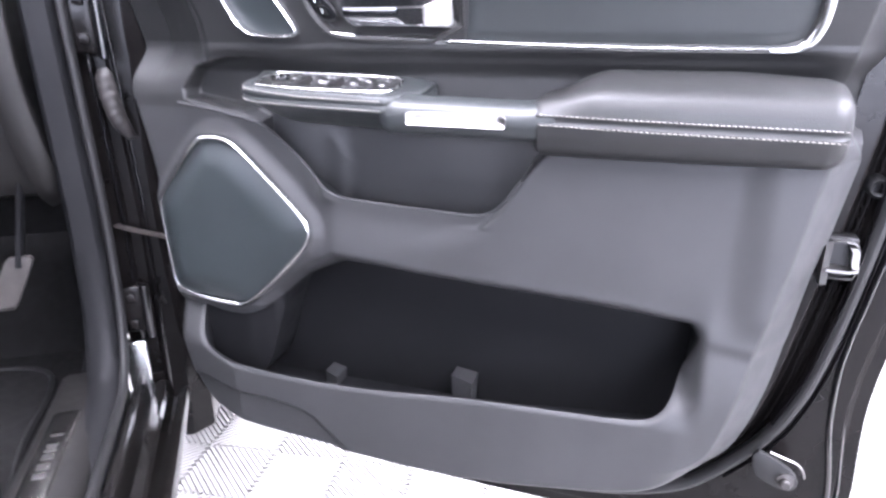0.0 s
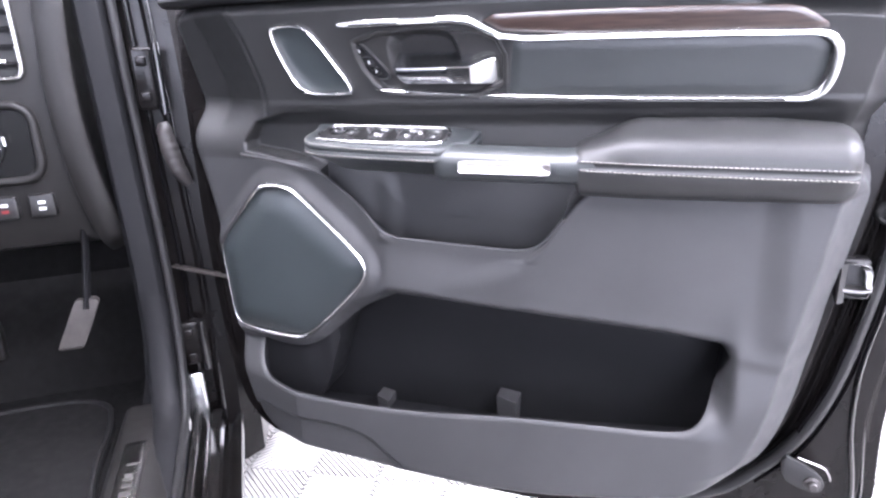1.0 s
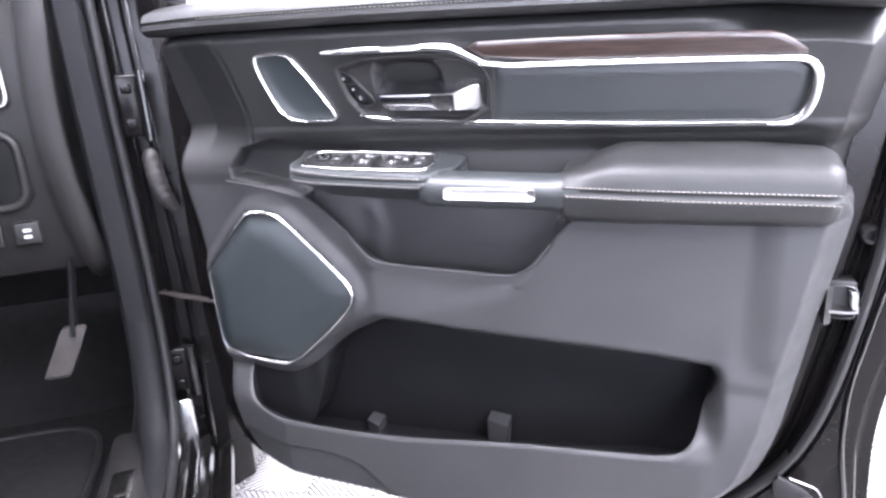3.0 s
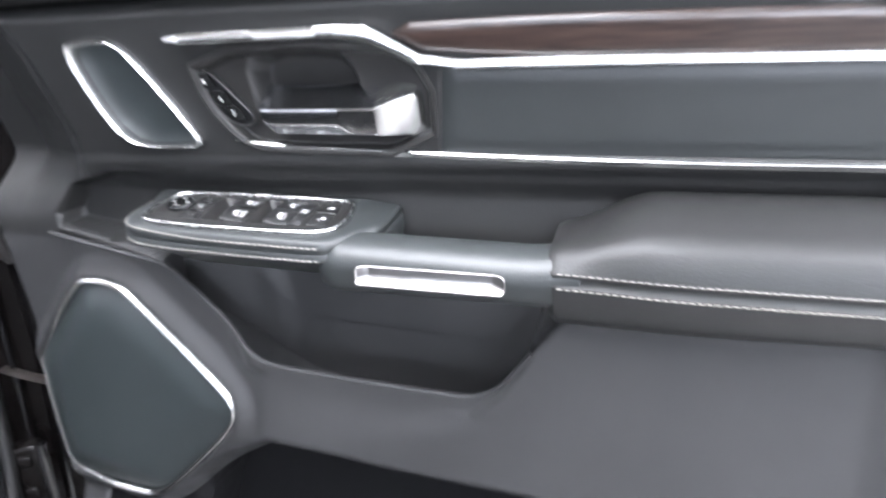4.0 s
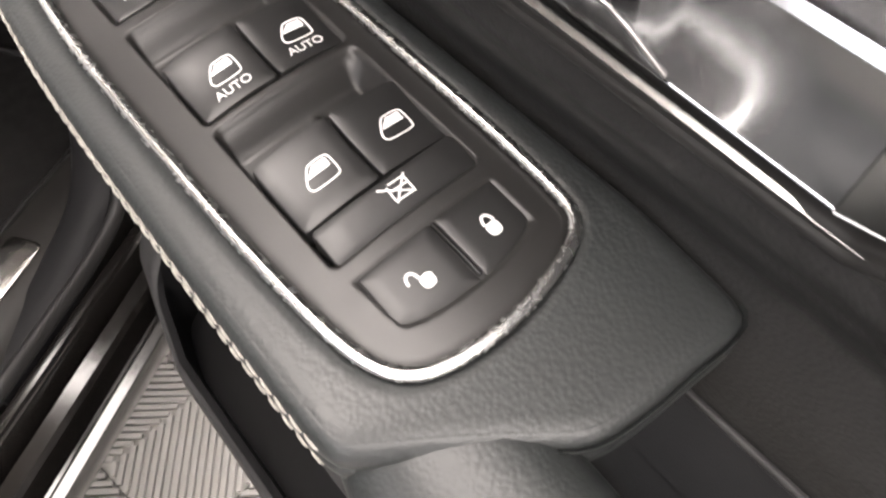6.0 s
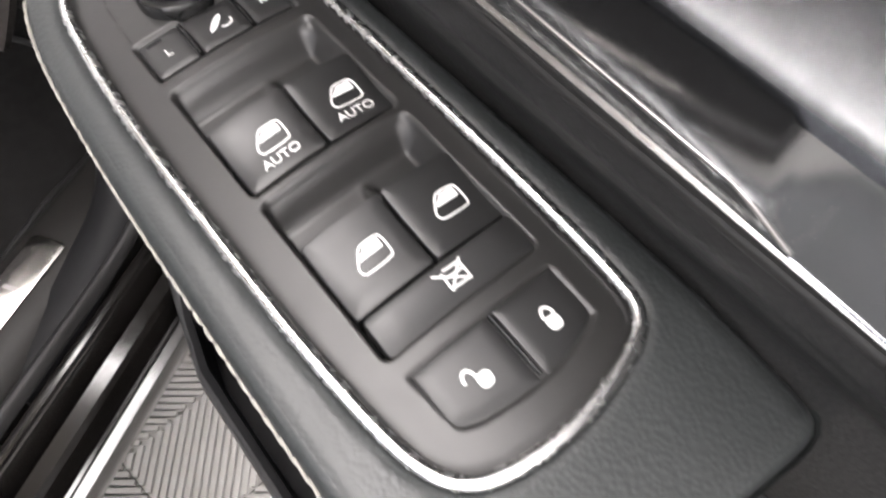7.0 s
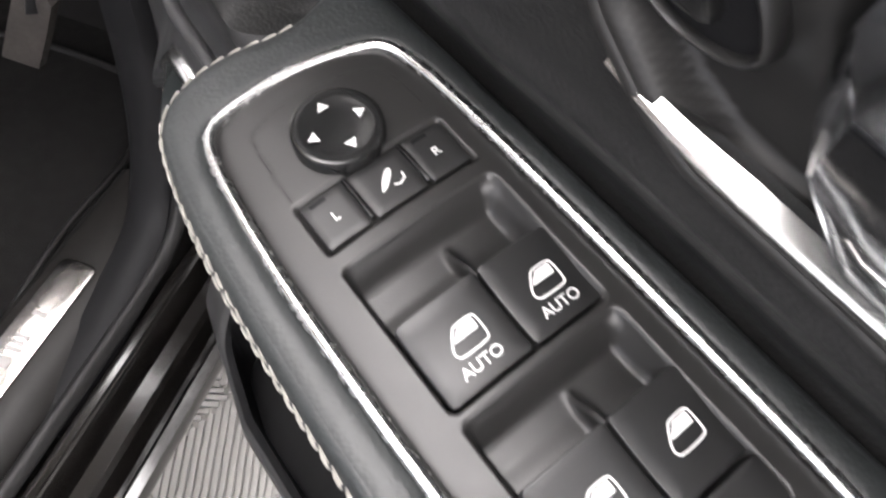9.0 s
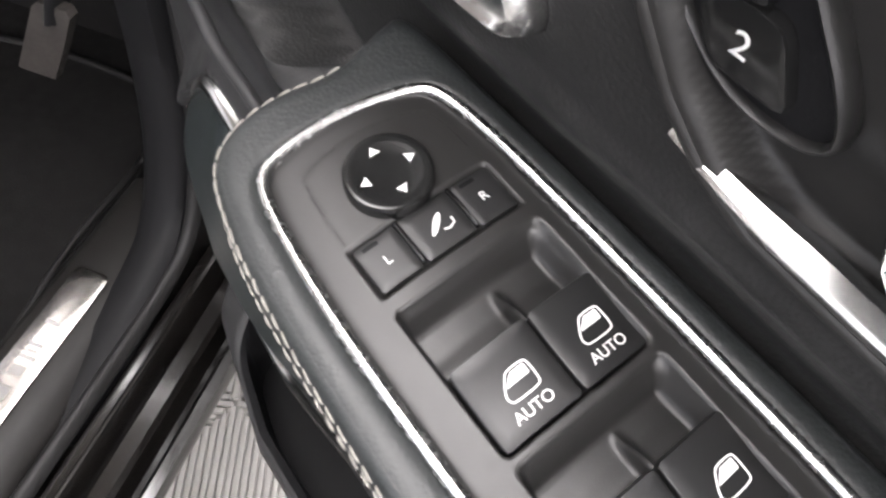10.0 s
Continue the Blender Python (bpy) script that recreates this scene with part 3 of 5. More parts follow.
# chrome frame of the upper trim
FRAME = [(-0.4036, 0.6930, 1.2316), (-0.3838, 0.6867, 1.2325), (-0.3149, 0.6847, 1.2325), (-0.2322, 0.6847, 1.2325), (-0.2123, 0.6886, 1.2222), (-0.1816, 0.6940, 1.2067), (-0.0992, 0.6941, 1.2062), (0.1472, 0.6951, 1.2027), (0.1673, 0.6961, 1.1992), (0.1769, 0.6997, 1.1860), (0.1764, 0.7070, 1.1594), (0.1702, 0.7118, 1.1417), (0.1604, 0.7140, 1.1323), (0.1442, 0.7150, 1.1298), (0.1320, 0.7160, 1.1298)]
fr = resample(chaikin(FRAME, 1, False), 0.004, False)
wid = np.interp(np.linspace(0, 1, len(fr)), [0, 0.03, 0.2, 0.26, 0.32, 0.82, 0.88, 0.94, 0.97, 1], [0.004, 0.0088, 0.0084, 0.0115, 0.0078, 0.0074, 0.0102, 0.0102, 0.0076, 0.005])
on_door(band("chrome_frame", fr, (0, -1, 0.15), wid, 0.009, SATIN, door, "bright chrome frame round the upper trim", closed=False, flat=0.35))
# the frame's lower strip: a narrow top face and a mirror-like face below its edge
EDGE = np.array([(0.140, 0.7165, 1.1315), (0.05, 0.7170, 1.1320), (0.0, 0.7175, 1.1325), (-0.10, 0.7180, 1.1350), (-0.20, 0.7175, 1.1385), (-0.27, 0.7165, 1.1415), (-0.315, 0.7150, 1.1440), (-0.338, 0.7135, 1.1462), (-0.352, 0.7130, 1.1476), (-0.367, 0.7150, 1.1488)])
EDGE = resample(chaikin(EDGE, 2, False), 0.004, False)
rings = []
for x, y, z in EDGE:
    wt = float(np.interp(x, [-0.366, -0.357, -0.338, -0.318, -0.309, -0.22, -0.19, 0.14], [0.001, 0.0026, 0.0034, 0.0034, 0.0009, 0.0009, 0.0026, 0.0026]))
    hb = float(np.interp(x, [-0.364, -0.345, -0.31, 0.14], [0.001, 0.0025, 0.0045, 0.0042]))
    rings.append([(x, y + wt * 0.95 + 0.004, z + wt * 0.72 - 0.001), (x, y + wt * 0.95, z + wt * 0.72), (x, y + 0.0006, z + 0.0004), (x, y, z - 0.0004), (x, y + hb * 0.6, z - hb), (x, y + 0.008, z - hb - 0.0005)])
v, f = loft(rings)
on_door(part("chrome_strip", v, f, SATIN, door, "narrow polished chrome strip under the insert", sharp=14))

# small speaker by the mirror corner
ty = lambda P: 0.6995 + BACK - 0.25 * (P[:, 1] - 1.146)
tw = on_door(sheet("tweeter_grille", TWEET, 0.003, lambda P: ty(P) + 0.007, dplace, GRILLE, door, "dark grey perforated small speaker grille"))
t2 = resample(TWEET, 0.003)
band("ring", dplace(t2, ty(t2) + 0.005), (0, -1, 0), 0.0062, 0.020, SATIN, tw, "thin chrome ring")

# main speaker
sp = on_door(sheet("speaker_grille", SPEAK, 0.004, lambda P: sy(P) + 0.004 - (0.010 + 0.007 * sstep(-0.46, -0.58, P[:, 0])) * (1 - (1 - np.clip(-sd_poly(P, SPEAK)[0] / 0.045, 0, 1)) ** 2), dplace, GRILLE, door, "dark grey perforated speaker grille"))
s2 = resample(SPEAK, 0.004)
band("ring", dplace(s2, sy(s2) + 0.006 * (1 - sstep(-0.64, -0.57, s2[:, 0]))), (0, -1, 0), np.interp(s2[:, 0], [-0.63, -0.56], [0.0022, 0.0075]), np.interp(s2[:, 0], [-0.63, -0.56], [0.006, 0.014]), SATIN, sp, "chrome ring round the speaker")
# padded belt roll along the top
rings = []
for x in np.linspace(-0.705, 0.245, 64):
    drop = 0.012 * sstep(0.10, 0.245, x) + 0.006 * sstep(-0.4, 0.1, x)
    rings.append([(x, 0.668 + dy + 0.45 * max(0.0, -0.578 - x), 1.2690 + dz - drop) for dy, dz in
                  ((0.012, -0.003), (0.004, 0.0), (-0.001, 0.006), (0.0, 0.011), (0.004, 0.0125), (0.004, 0.0145), (0.001, 0.017), (0.006, 0.026), (0.02, 0.035), (0.05, 0.040), (0.11, 0.036), (0.11, -0.003))])
v, f = loft(rings)
# darkened leather copy holds down the light on the roll's top
on_door(part("belt_pad", v, f, SHADED_LEATHER, door, "padded black leather belt roll with a sewn seam"))


def stitch_row(name, path, normal, length, gap, width, parent, mat=THREAD, label="pale grey sewn thread"):
    """A run of thread, stitch by stitch, in one mesh."""
    p = resample(path, length + gap, False)
    nrm = np.array(normal, float)
    nrm /= np.linalg.norm(nrm)
    V, F = [], []
    for a, b in zip(p[:-1], p[1:]):
        d = b - a
        b = a + d * (length / (length + gap))
        t = d / (np.linalg.norm(d) + 1e-12)
        s = np.cross(t, nrm) * width / 2
        tilt = s * 0.6
        k = len(V)
        for q, wv, h in ((a - tilt, 0.35, 0.0), (a * 0.75 + b * 0.25 - tilt * 0.5, 1.0, 0.5), (a * 0.25 + b * 0.75 + tilt * 0.5, 1.0, 0.5), (b + tilt, 0.35, 0.0)):
            V += [q - s * wv, q + nrm * width * h, q + s * wv, q - nrm * width * 0.4]
        for r in range(3):
            for j in range(4):
                o = k + r * 4
                F.append((o + j, o + (j + 1) % 4, o + 4 + (j + 1) % 4, o + 4 + j))
        F += [(k, k + 1, k + 2, k + 3), (k + 15, k + 14, k + 13, k + 12)]
    return part(name, V, F, mat, parent, label)


on_door(stitch_row("belt_stitching", [(-0.57, 0.6705, 1.2838), (-0.40, 0.6705, 1.2838), (0.1, 0.6705, 1.2778), (0.15, 0.6705, 1.2745)], (0, -1, 0.2), 0.0042, 0.0018, 0.0010, door))

# ---- switch pod on the door ----
PO, PU, PW, PN = (np.array(q) for q in ((-0.34, 0.70, 1.0911), (0.9995, 0.0086, -0.0306), (-0.0029, 0.9833, 0.182), (0.0317, -0.1818, 0.9828)))


def pplace(Q, h):
    Q = np.asarray(Q, float)
    return PO + Q[:, :1] * PU + Q[:, 1:2] * PW + np.asarray(h)[:, None] * PN


def mm(pts):
    return np.array(pts, float) / 1000


POD_OUT = resample(chaikin(mm([(-120, 8), (-124, -10), (-121, -27), (-113, -37), (-100, -41.5), (-80, -45), (-40, -47), (20, -48), (56, -48), (76, -47.5), (81, -41), (90.5, -27.5), (102, -13), (108.5, -5), (110.5, 8), (111.5, 24), (112.5, 35), (111, 41), (105, 43), (96, 43), (40, 42),
                           (-50, 40), (-95, 39), (-128, 38), (-126, 24)]), 2), 0.004)
RING = resample(chaikin(mm([(-98, -28.4), (-102.3, -23), (-104.2, -8), (-103.2, 7), (-99.4, 21), (-95, 25.6), (-84, 27.6), (-66, 28.8), (-26, 29.6), (8, 29.7), (40, 29.7), (60, 29.0), (69.5, 27.5), (74, 22), (77.4, 9), (78.6, -4),
                        (77, -17), (73.5, -24.5), (67, -28.8), (57, -31), (40, -32.4), (20, -33.4), (-28, -33.9), (-60, -33.4), (-86, -31)]), 2), 0.002)


levels = [(6.2, -1.4, 0.0), (4.4, -0.95, 0.0), (4.0, -0.92, 0.0), (2.4, -1.9, 0.0), (1.0, -4.0, 0.0), (0.4, -6.4, 0.0), (0.2, -8.6, 0.0), (0.9, -10.4, 0.0), (1.2, -11.2, 0.0), (0.2, -12.2, 0.0), (-0.3, -13.8, 0.0), (-0.6, -16.5, 0.0), (-0.4, -19, 1.0),
          (0.0, -22, 4.0), (1.5, -30, 13.0), (3.0, -45, 27.0), (6.0, -56, 44.0), (10.0, -62, 58.0)]
rings = []
for d, h, shift in levels:
    q = inset(POD_OUT, d / 1000)
    front = (1 - sstep(-0.04, 0.045, q[:, 1])) * (1 - 0.92 * sstep(0.088, 0.104, q[:, 0]))
    q[:, 1] += front * shift / 1000
    lean = 1 - sstep(-0.13, -0.06, q[:, 0])
    q[:, 0] += lean * shift / 1000 * 1.2
    hh = np.full(len(q), h / 1000) - 0.004 * sstep(0.070, 0.11, q[:, 0]) * (1 if h > -5 else 0)
    rings.append(pplace(q, hh))
v, f = loft(rings, caps=False)
f.append(tuple(range(len(v) - len(POD_OUT), len(v))))
pod = on_door(part("switch_pod", v, f, LEATHER, door, "padded black leather pod that carries the window switches"))
POD_TOP = inset(POD_OUT, 0.0041)


def pod_top_h(P):
    d, _ = sd_poly(P, RING)
    rim = -sd_poly(P, POD_OUT)[0]
    return -0.00032 - 0.00062 * np.clip((0.0075 - rim) / 0.0034, 0, 2) ** 2 - 0.0024 * np.clip(1 - d / 0.0045, 0, 1) ** 2 - 0.004 * sstep(0.070, 0.11, P[:, 0])


sheet("pod_top", POD_TOP, 0.0009, pod_top_h, pplace, LEATHER, pod, "padded black leather top of the pod", holes=(inset(RING, 0.0012),))

k = [i for i in range(len(POD_OUT)) if POD_OUT[i][1] < 0.012 and POD_OUT[i][0] < 0.074]
start = next(i for i in range(len(POD_OUT)) if i in k and (i - 1) % len(POD_OUT) not in k)
seq = [(start + j) % len(POD_OUT) for j in range(len(k))]
for off, hgt, nm in ((0.6, -5.4, "upper_stitching"), (-0.5, -16.0, "lower_stitching")):
    # the upper row climbs towards the crest at the front end
    rise = (1 - sstep(-0.10, -0.02, POD_OUT[:, 0])) * (1.0 if nm == "upper_stitching" else 0.0)
    q = (inset(POD_OUT, off / 1000) + (inset(POD_OUT, 0.001) - POD_OUT) * rise[:, None])[seq]
    path = pplace(q, hgt / 1000 + 0.0028 * rise[seq])
    # thread faces outwards from the rim
    V, F = [], []
    pts = resample(path, 0.0052, False)
    for a, b in zip(pts[:-1], pts[1:]):
        t = (b - a) / np.linalg.norm(b - a)
        outw = np.cross(t, PN)
        if outw @ (a - (PO + 0.02 * PW)) < 0:
            outw = -outw
        b2 = a + (b - a) * 0.80
        outw = outw + PN * 0.3
        outw /= np.linalg.norm(outw)
        s = np.cross(t, outw) * 0.00056
        kk = len(V)
        for q3, wv, hh in ((a - s * 1.0, 0.6, 0.0), (a * 0.75 + b2 * 0.25 - s * 0.5, 1.0, 0.0004), (a * 0.25 + b2 * 0.75 + s * 0.5, 1.0, 0.0004), (b2 + s * 1.0, 0.6, 0.0)):
            q3 = q3 + outw * 0.0002
            V += [q3 - s * wv, q3 + outw * hh, q3 + s * wv, q3 - outw * 0.0006]
        for r in range(3):
            for j in range(4):
                o = kk + r * 4
                F.append((o + j, o + (j + 1) % 4, o + 4 + (j + 1) % 4, o + 4 + j))
        F += [(kk, kk + 1, kk + 2, kk + 3), (kk + 15, kk + 14, kk + 13, kk + 12)]
    part(nm, V, F, THREAD, pod, "pale grey sewn thread")

W1 = rect(-0.0485, -0.0075, -0.0218, 0.0218, 0.0022)
W2 = rect(-0.0052, 0.0445, -0.0216, 0.0214, 0.0022)
MIRR = resample(chaikin(mm([(-91, -20), (-94, -16), (-95.5, 0), (-92.5, 17), (-88, 20), (-74, 21), (-53.4, 21), (-53.4, -21), (-68, -21)]), 1), 0.002)
LOCK = resample(np.vstack([mm([(49.5, -20), (49.5, 19.5)]), mm([(64, 19.2), (66.5, 14), (67.8, 6), (68, 0), (67.6, -7), (66.5, -14), (64.6, -18.6)])]), 0.002)


def crown(P):
    return -0.0022 * (P[:, 1] / 0.03) ** 2


def plate_h(P):
    h = 0.0012 + crown(P)
    for hole, lo, hi in ((W1, -0.0485, -0.030), (W2, -0.0052, 0.0115)):
        sd, _ = sd_poly(P, hole)
        m = 1 - sstep(-0.0009, 0.0001, sd)
        scoop = sstep(lo, lo + 0.007, P[:, 0])
        wall = 1 - sstep(0.0162, 0.0216, P[:, 1])
        fin = np.exp(-((P[:, 1] - 0.0022) / 0.0011) ** 2) * sstep(lo + 0.006, hi + 0.001, P[:, 0])
        h -= m * (0.0015 + 0.0070 * scoop * (0.06 + 0.94 * wall)) - m * fin * 0.0062 - m * 0.0010 * sstep(hi - 0.006, hi, P[:, 0])
    sd, _ = sd_poly(P, MIRR)
    h += 0.00015 * (sd < 0)
    sd, _ = sd_poly(P, LOCK)
    h -= 0.0007 * (1 - sstep(-0.0004, 0.0004, sd))
    sd, _ = sd_poly(P, rect(-0.0682, -0.0532, -0.0213, 0.0209, 0.0006))
    h -= 0.0020 * (1 - sstep(-0.0004, 0.0004, sd))
    e, _ = sd_poly(P, RING)
    h -= 0.0012 * np.clip(1 + e / 0.004, 0, 1) ** 2
    return h


band("panel_groove", pplace(MIRR, plate_h(MIRR) - 0.00005), PN, 0.00042, 0.0003, RUBBER, pod, "fine dark joint round the mirror panel")
sheet("switch_bezel", RING, 0.0007, plate_h, pplace, BEZEL, pod, "matt black plastic switch plate")
band("chrome_ring", pplace(RING, 0.0 * crown(RING)), PN, 0.0034, 0.0032, RING_CHROME, pod, "thin chrome ring round the switches", flat=0.0)


def switch(name, poly, top, mat, label, crown_h, bevel=0.0005):
    return slab(name, poly, -0.004, top, bevel, pplace, mat, pod, label, crown_h)


def rocker_crown(u0, u1, v0, v1):
    def h(P):
        s = (P[:, 0] - u0) / (u1 - u0)
        side = (P[:, 1] - 0.001) / 0.021
        return 0.0014 - 0.0024 * s + 0.0009 * (2 * s - 1) ** 2 - 0.0021 * side ** 2 - 0.0007 * side
    return h


def window_icon(c, lift, parent):
    """A car window outline with a half lowered pane; the writing's right is the door's side."""
    cu, cv = c
    o = mm([(-3.6, -1.0), (-3.6, 3.4), (-2.8, 4.4), (2.2, 4.4), (3.4, 3.6), (3.4, -3.6), (2.6, -4.6), (1.2, -4.8), (-1.4, -3.2), (-3.0, -2.0)]) * 0.94 + np.array(c)
    o = resample(chaikin(o, 1), 0.0005)
    q = pplace(o, lift(o) + 0.00006)
    band("window_symbol", q, PN, 0.00045, 0.00016, PRINT, parent, "white printed window symbol")
    fill = mm([(-2.9, -0.6), (-2.9, 3.4), (-0.2, 3.4), (-0.2, -3.4), (-1.2, -2.6)]) * 0.94 + np.array(c)
    q = resample(fill, 0.0006)
    part("pane_symbol", pplace(q, lift(q) + 0.0001), [tuple(range(len(q)))], PRINT, parent, "white printed pane", smooth=False)


for u0, u1, pair in ((-0.0292, -0.0082, True), (0.0118, 0.0332, False)):
    for v0, v1, cv in ((-0.0210, 0.0006, -0.0092), (0.0014, 0.0212, 0.0127)):
        ch = rocker_crown(u0, u1, v0, v1)
        rk = switch("window_switch", resample(rect(u0, u1, v0, v1, 0.0010), 0.0012), 0.0016, SWITCH, "black rocker switch with a white window symbol", ch)
        lift = lambda q, ch=ch: 0.0016 + ch(q)
        cu = u0 + (0.0105 if pair else 0.0112)
        window_icon((cu, cv), lift, rk)
        if pair:
            c = np.array([[cu + 0.0063, cv - 0.0008]])
            g = 1e-4
            up = pplace(c - [[g, 0]], lift(c - [[g, 0]])) - pplace(c + [[g, 0]], lift(c + [[g, 0]]))
            rt = pplace(c + [[0, g]], lift(c + [[0, g]])) - pplace(c - [[0, g]], lift(c - [[0, g]]))
            text_part("lettering", "AUTO", 0.0038, pplace(c, lift(c))[0], rt[0], up[0], PRINT, rk, "white printed word", lift=0.00025)

lock_ch = lambda P: -0.0018 * ((P[:, 0] - 0.034) / 0.0105) ** 2 - 0.0010 * (P[:, 1] / 0.021) ** 2
child = switch("child_lock_switch", resample(rect(0.0342, 0.0445, -0.0204, 0.0206, 0.0008), 0.0012), 0.0022, SWITCH, "wide black window lock-out button", lock_ch)
clift = lambda q: 0.0022 + lock_ch(q) + 0.00012
cc = np.array([0.0386, 0.0015])
for a, b in (((-2.6, -4.4), (2.6, 3.0)), ((2.6, -2.4), (-2.6, 3.4)), ((-2.2, -1.6), (-2.0, 3.0)), ((2.2, -2.4), (2.4, 2.6)), ((-1.8, -2.2), (2.0, -2.4)), ((-2.0, 2.8), (2.2, 2.8)), ((-0.4, -1.8), (-0.2, 2.6))):
    q = resample(np.array([np.array(a), np.array(b)]) / 1000 + cc, 0.0006, False)
    band("crossed_window_symbol", pplace(q, clift(q)), PN, 0.00048, 0.00016, PRINT, child, "white printed stroke", closed=False)

tilt = lambda P: -0.0010 * ((P[:, 0] - 0.049) / 0.018) ** 2 + crown(P) * 1.2
half = [resample(mm([(50.1, -19.4), (50.1, 0.4), (67.6, 0.4), (67.2, -7), (66, -14), (64.4, -18.2), (63, -19.4)]), 0.0012), resample(mm([(50.1, 2.0), (50.1, 19.0), (62.8, 18.8), (64.6, 17), (66.2, 12), (67.4, 6), (67.7, 2.0)]), 0.0012)]
for poly, cv, shut in ((half[0], -0.0082, False), (half[1], 0.0110, True)):
    lk = switch("door_lock_switch", poly, 0.0018, SWITCH, "black door lock button with a white padlock symbol", tilt)
    tl = lambda q: 0.0018 + tilt(q) + 0.00012
    c = np.array([0.0595, cv])
    body_o = resample(chaikin(mm([(-1.0, -1.7), (-1.0, 1.7), (1.6, 1.7), (2.4, 0.9), (2.4, -0.9), (1.6, -1.7)]), 1) + c, 0.0005)
    part("padlock_body", pplace(body_o, tl(body_o)), [tuple(range(len(body_o)))], PRINT, lk, "white printed padlock body", smooth=False)
    swing = 0.0 if shut else -0.0026
    q = np.array([c + np.array([-0.0010, swing]) + 0.00135 * np.array([-np.cos(a) * 1.6, np.sin(a)]) for a in np.linspace(-1.6, 1.6, 14)])
    band("padlock_shackle", pplace(q, tl(q)), PN, 0.0007, 0.00016, PRINT, lk, "white printed shackle", closed=False)
sl = resample(mm([(50.5, 1.2), (66.5, 1.2)]), 0.002, False)
band("divider", pplace(sl, 0.0011 + tilt(sl)), PN, 0.0011, 0.0022, KNOB, pod, "glossy black divider", closed=False)

# mirror adjuster
for v0, v1, nm in ((-0.0208, -0.0088, "L"), (-0.0074, 0.0074, ""), (0.0088, 0.0204, "R")):
    poly = resample(rect(-0.0676, -0.0538, v0, v1, 0.0005), 0.0012)
    bt = switch("mirror_button", poly, 0.0010, SWITCH, "small black mirror button with a white mark", lambda P: crown(P) * 0.9)
    c = np.array([[-0.0605, (v0 + v1) / 2]])
    if nm:
        text_part("lettering", nm, 0.0036, pplace(c, 0.0010 + crown(c) * 0.9)[0], PW, -PU, PRINT, bt, "white printed letter", lift=0.0001)
        q = mm([(-66.0, v0 * 1000 + 2.2), (-66.0, v0 * 1000 + 6.6)])
        q = resample(q, 0.001, False)
        band("indicator", pplace(q, 0.00105 + crown(q) * 0.9), PN, 0.0011, 0.0001, DARK, bt, "unlit indicator window", closed=False)
    else:
        q = chaikin(mm([(-63.8, 2.2), (-62.6, 2.6), (-59.2, -0.6), (-58.4, -2.8), (-59.8, -2.2), (-62.4, -0.2)]), 1)
        part("fold_symbol", pplace(q, 0.0011 + crown(q) * 0.9), [tuple(range(len(q)))], PRINT, bt, "white printed mirror symbol", smooth=False)
        q = mm([(-60.6, 4.2), (-59.0, 4.0), (-58.2, 2.2), (-58.8, 0.8)])
        band("fold_arrow", pplace(q, 0.0011 + crown(q) * 0.9), PN, 0.0005, 0.00012, PRINT, bt, "white printed arrow", closed=False)
for cv in (-0.0081, 0.0081):
    q = resample(mm([(-67.6, cv * 1000), (-54.8, cv * 1000)]), 0.002, False)
    band("divider", pplace(q, 0.0010 + crown(q) * 0.9 - 0.0012 * ((q[:, 0] + 0.061) / 0.007) ** 2), PN, 0.0015, 0.0026, KNOB, pod, "glossy black raised divider", closed=False)
KC, KR = np.array([-0.0788, -0.0016]), 0.0118
rings = []
for r, h in ((1.0, -0.001), (1.0, 0.0030), (0.985, 0.0044), (0.95, 0.0051), (0.88, 0.0053), (0.72, 0.0049), (0.4, 0.0044), (0.05, 0.0043)):
    q = np.array([KC + KR * r * np.array([np.cos(a), np.sin(a)]) for a in np.linspace(0, 2 * np.pi, 40, endpoint=False)])
    rings.append(pplace(q, np.full(40, h)))
v, f = loft(rings)
knob = part("mirror_knob", v, f, KNOB, pod, "round glossy black mirror knob with four white arrows")
for a in range(4):
    d = np.array([np.cos(a * np.pi / 2), np.sin(a * np.pi / 2)])
    e = np.array([-d[1], d[0]])
    q = np.array([KC + d * 0.0082, KC + d * 0.0057 + e * 0.0016, KC + d * 0.0057 - e * 0.0016])
    part("arrow", pplace(q, np.full(3, 0.00515)), [(0, 1, 2)], PRINT, knob, "white printed arrow", smooth=False)

# ---- pull handle and armrest ----
rings = []
for x in np.linspace(-0.272, -0.070, 34):
    s = (x + 0.272) / 0.202
    zt = 1.081 - 0.004 * s + 0.004 * sstep(0.8, 1.0, s)
    yf = 0.6565 - 0.005 * s
    zb = 1.036 + 0.000 * s
    sec = [(yf + 0.045, zt - 0.013), (yf + 0.0395, zt - 0.003), (yf + 0.031, zt + 0.001), (yf + 0.019, zt - 0.001), (yf + 0.009, zt - 0.005), (yf + 0.002, zt - 0.012), (yf, zt - 0.020), (yf + 0.002, zb + 0.012), (yf + 0.008, zb + 0.003),
           (yf + 0.018, zb), (yf + 0.032, zb + 0.004), (yf + 0.043, zb + 0.014)]
    end = 0.006 * (1 - sstep(0.0, 0.05, s))
    cy, cz = yf + 0.025, (zt + zb) / 2
    rings.append([(x, yy + (cy - yy) * end / 0.03, zz + (cz - zz) * end / 0.03) for yy, zz in chaikin(np.array(sec), 1)])
v, f = loft(rings)
pull = on_door(part("pull_handle", v, f, LEATHER, door, "black leather pull handle bar"))
LI = resample(rect(-0.2350, -0.1210, 1.0525, 1.0652, 0.003), 0.002)
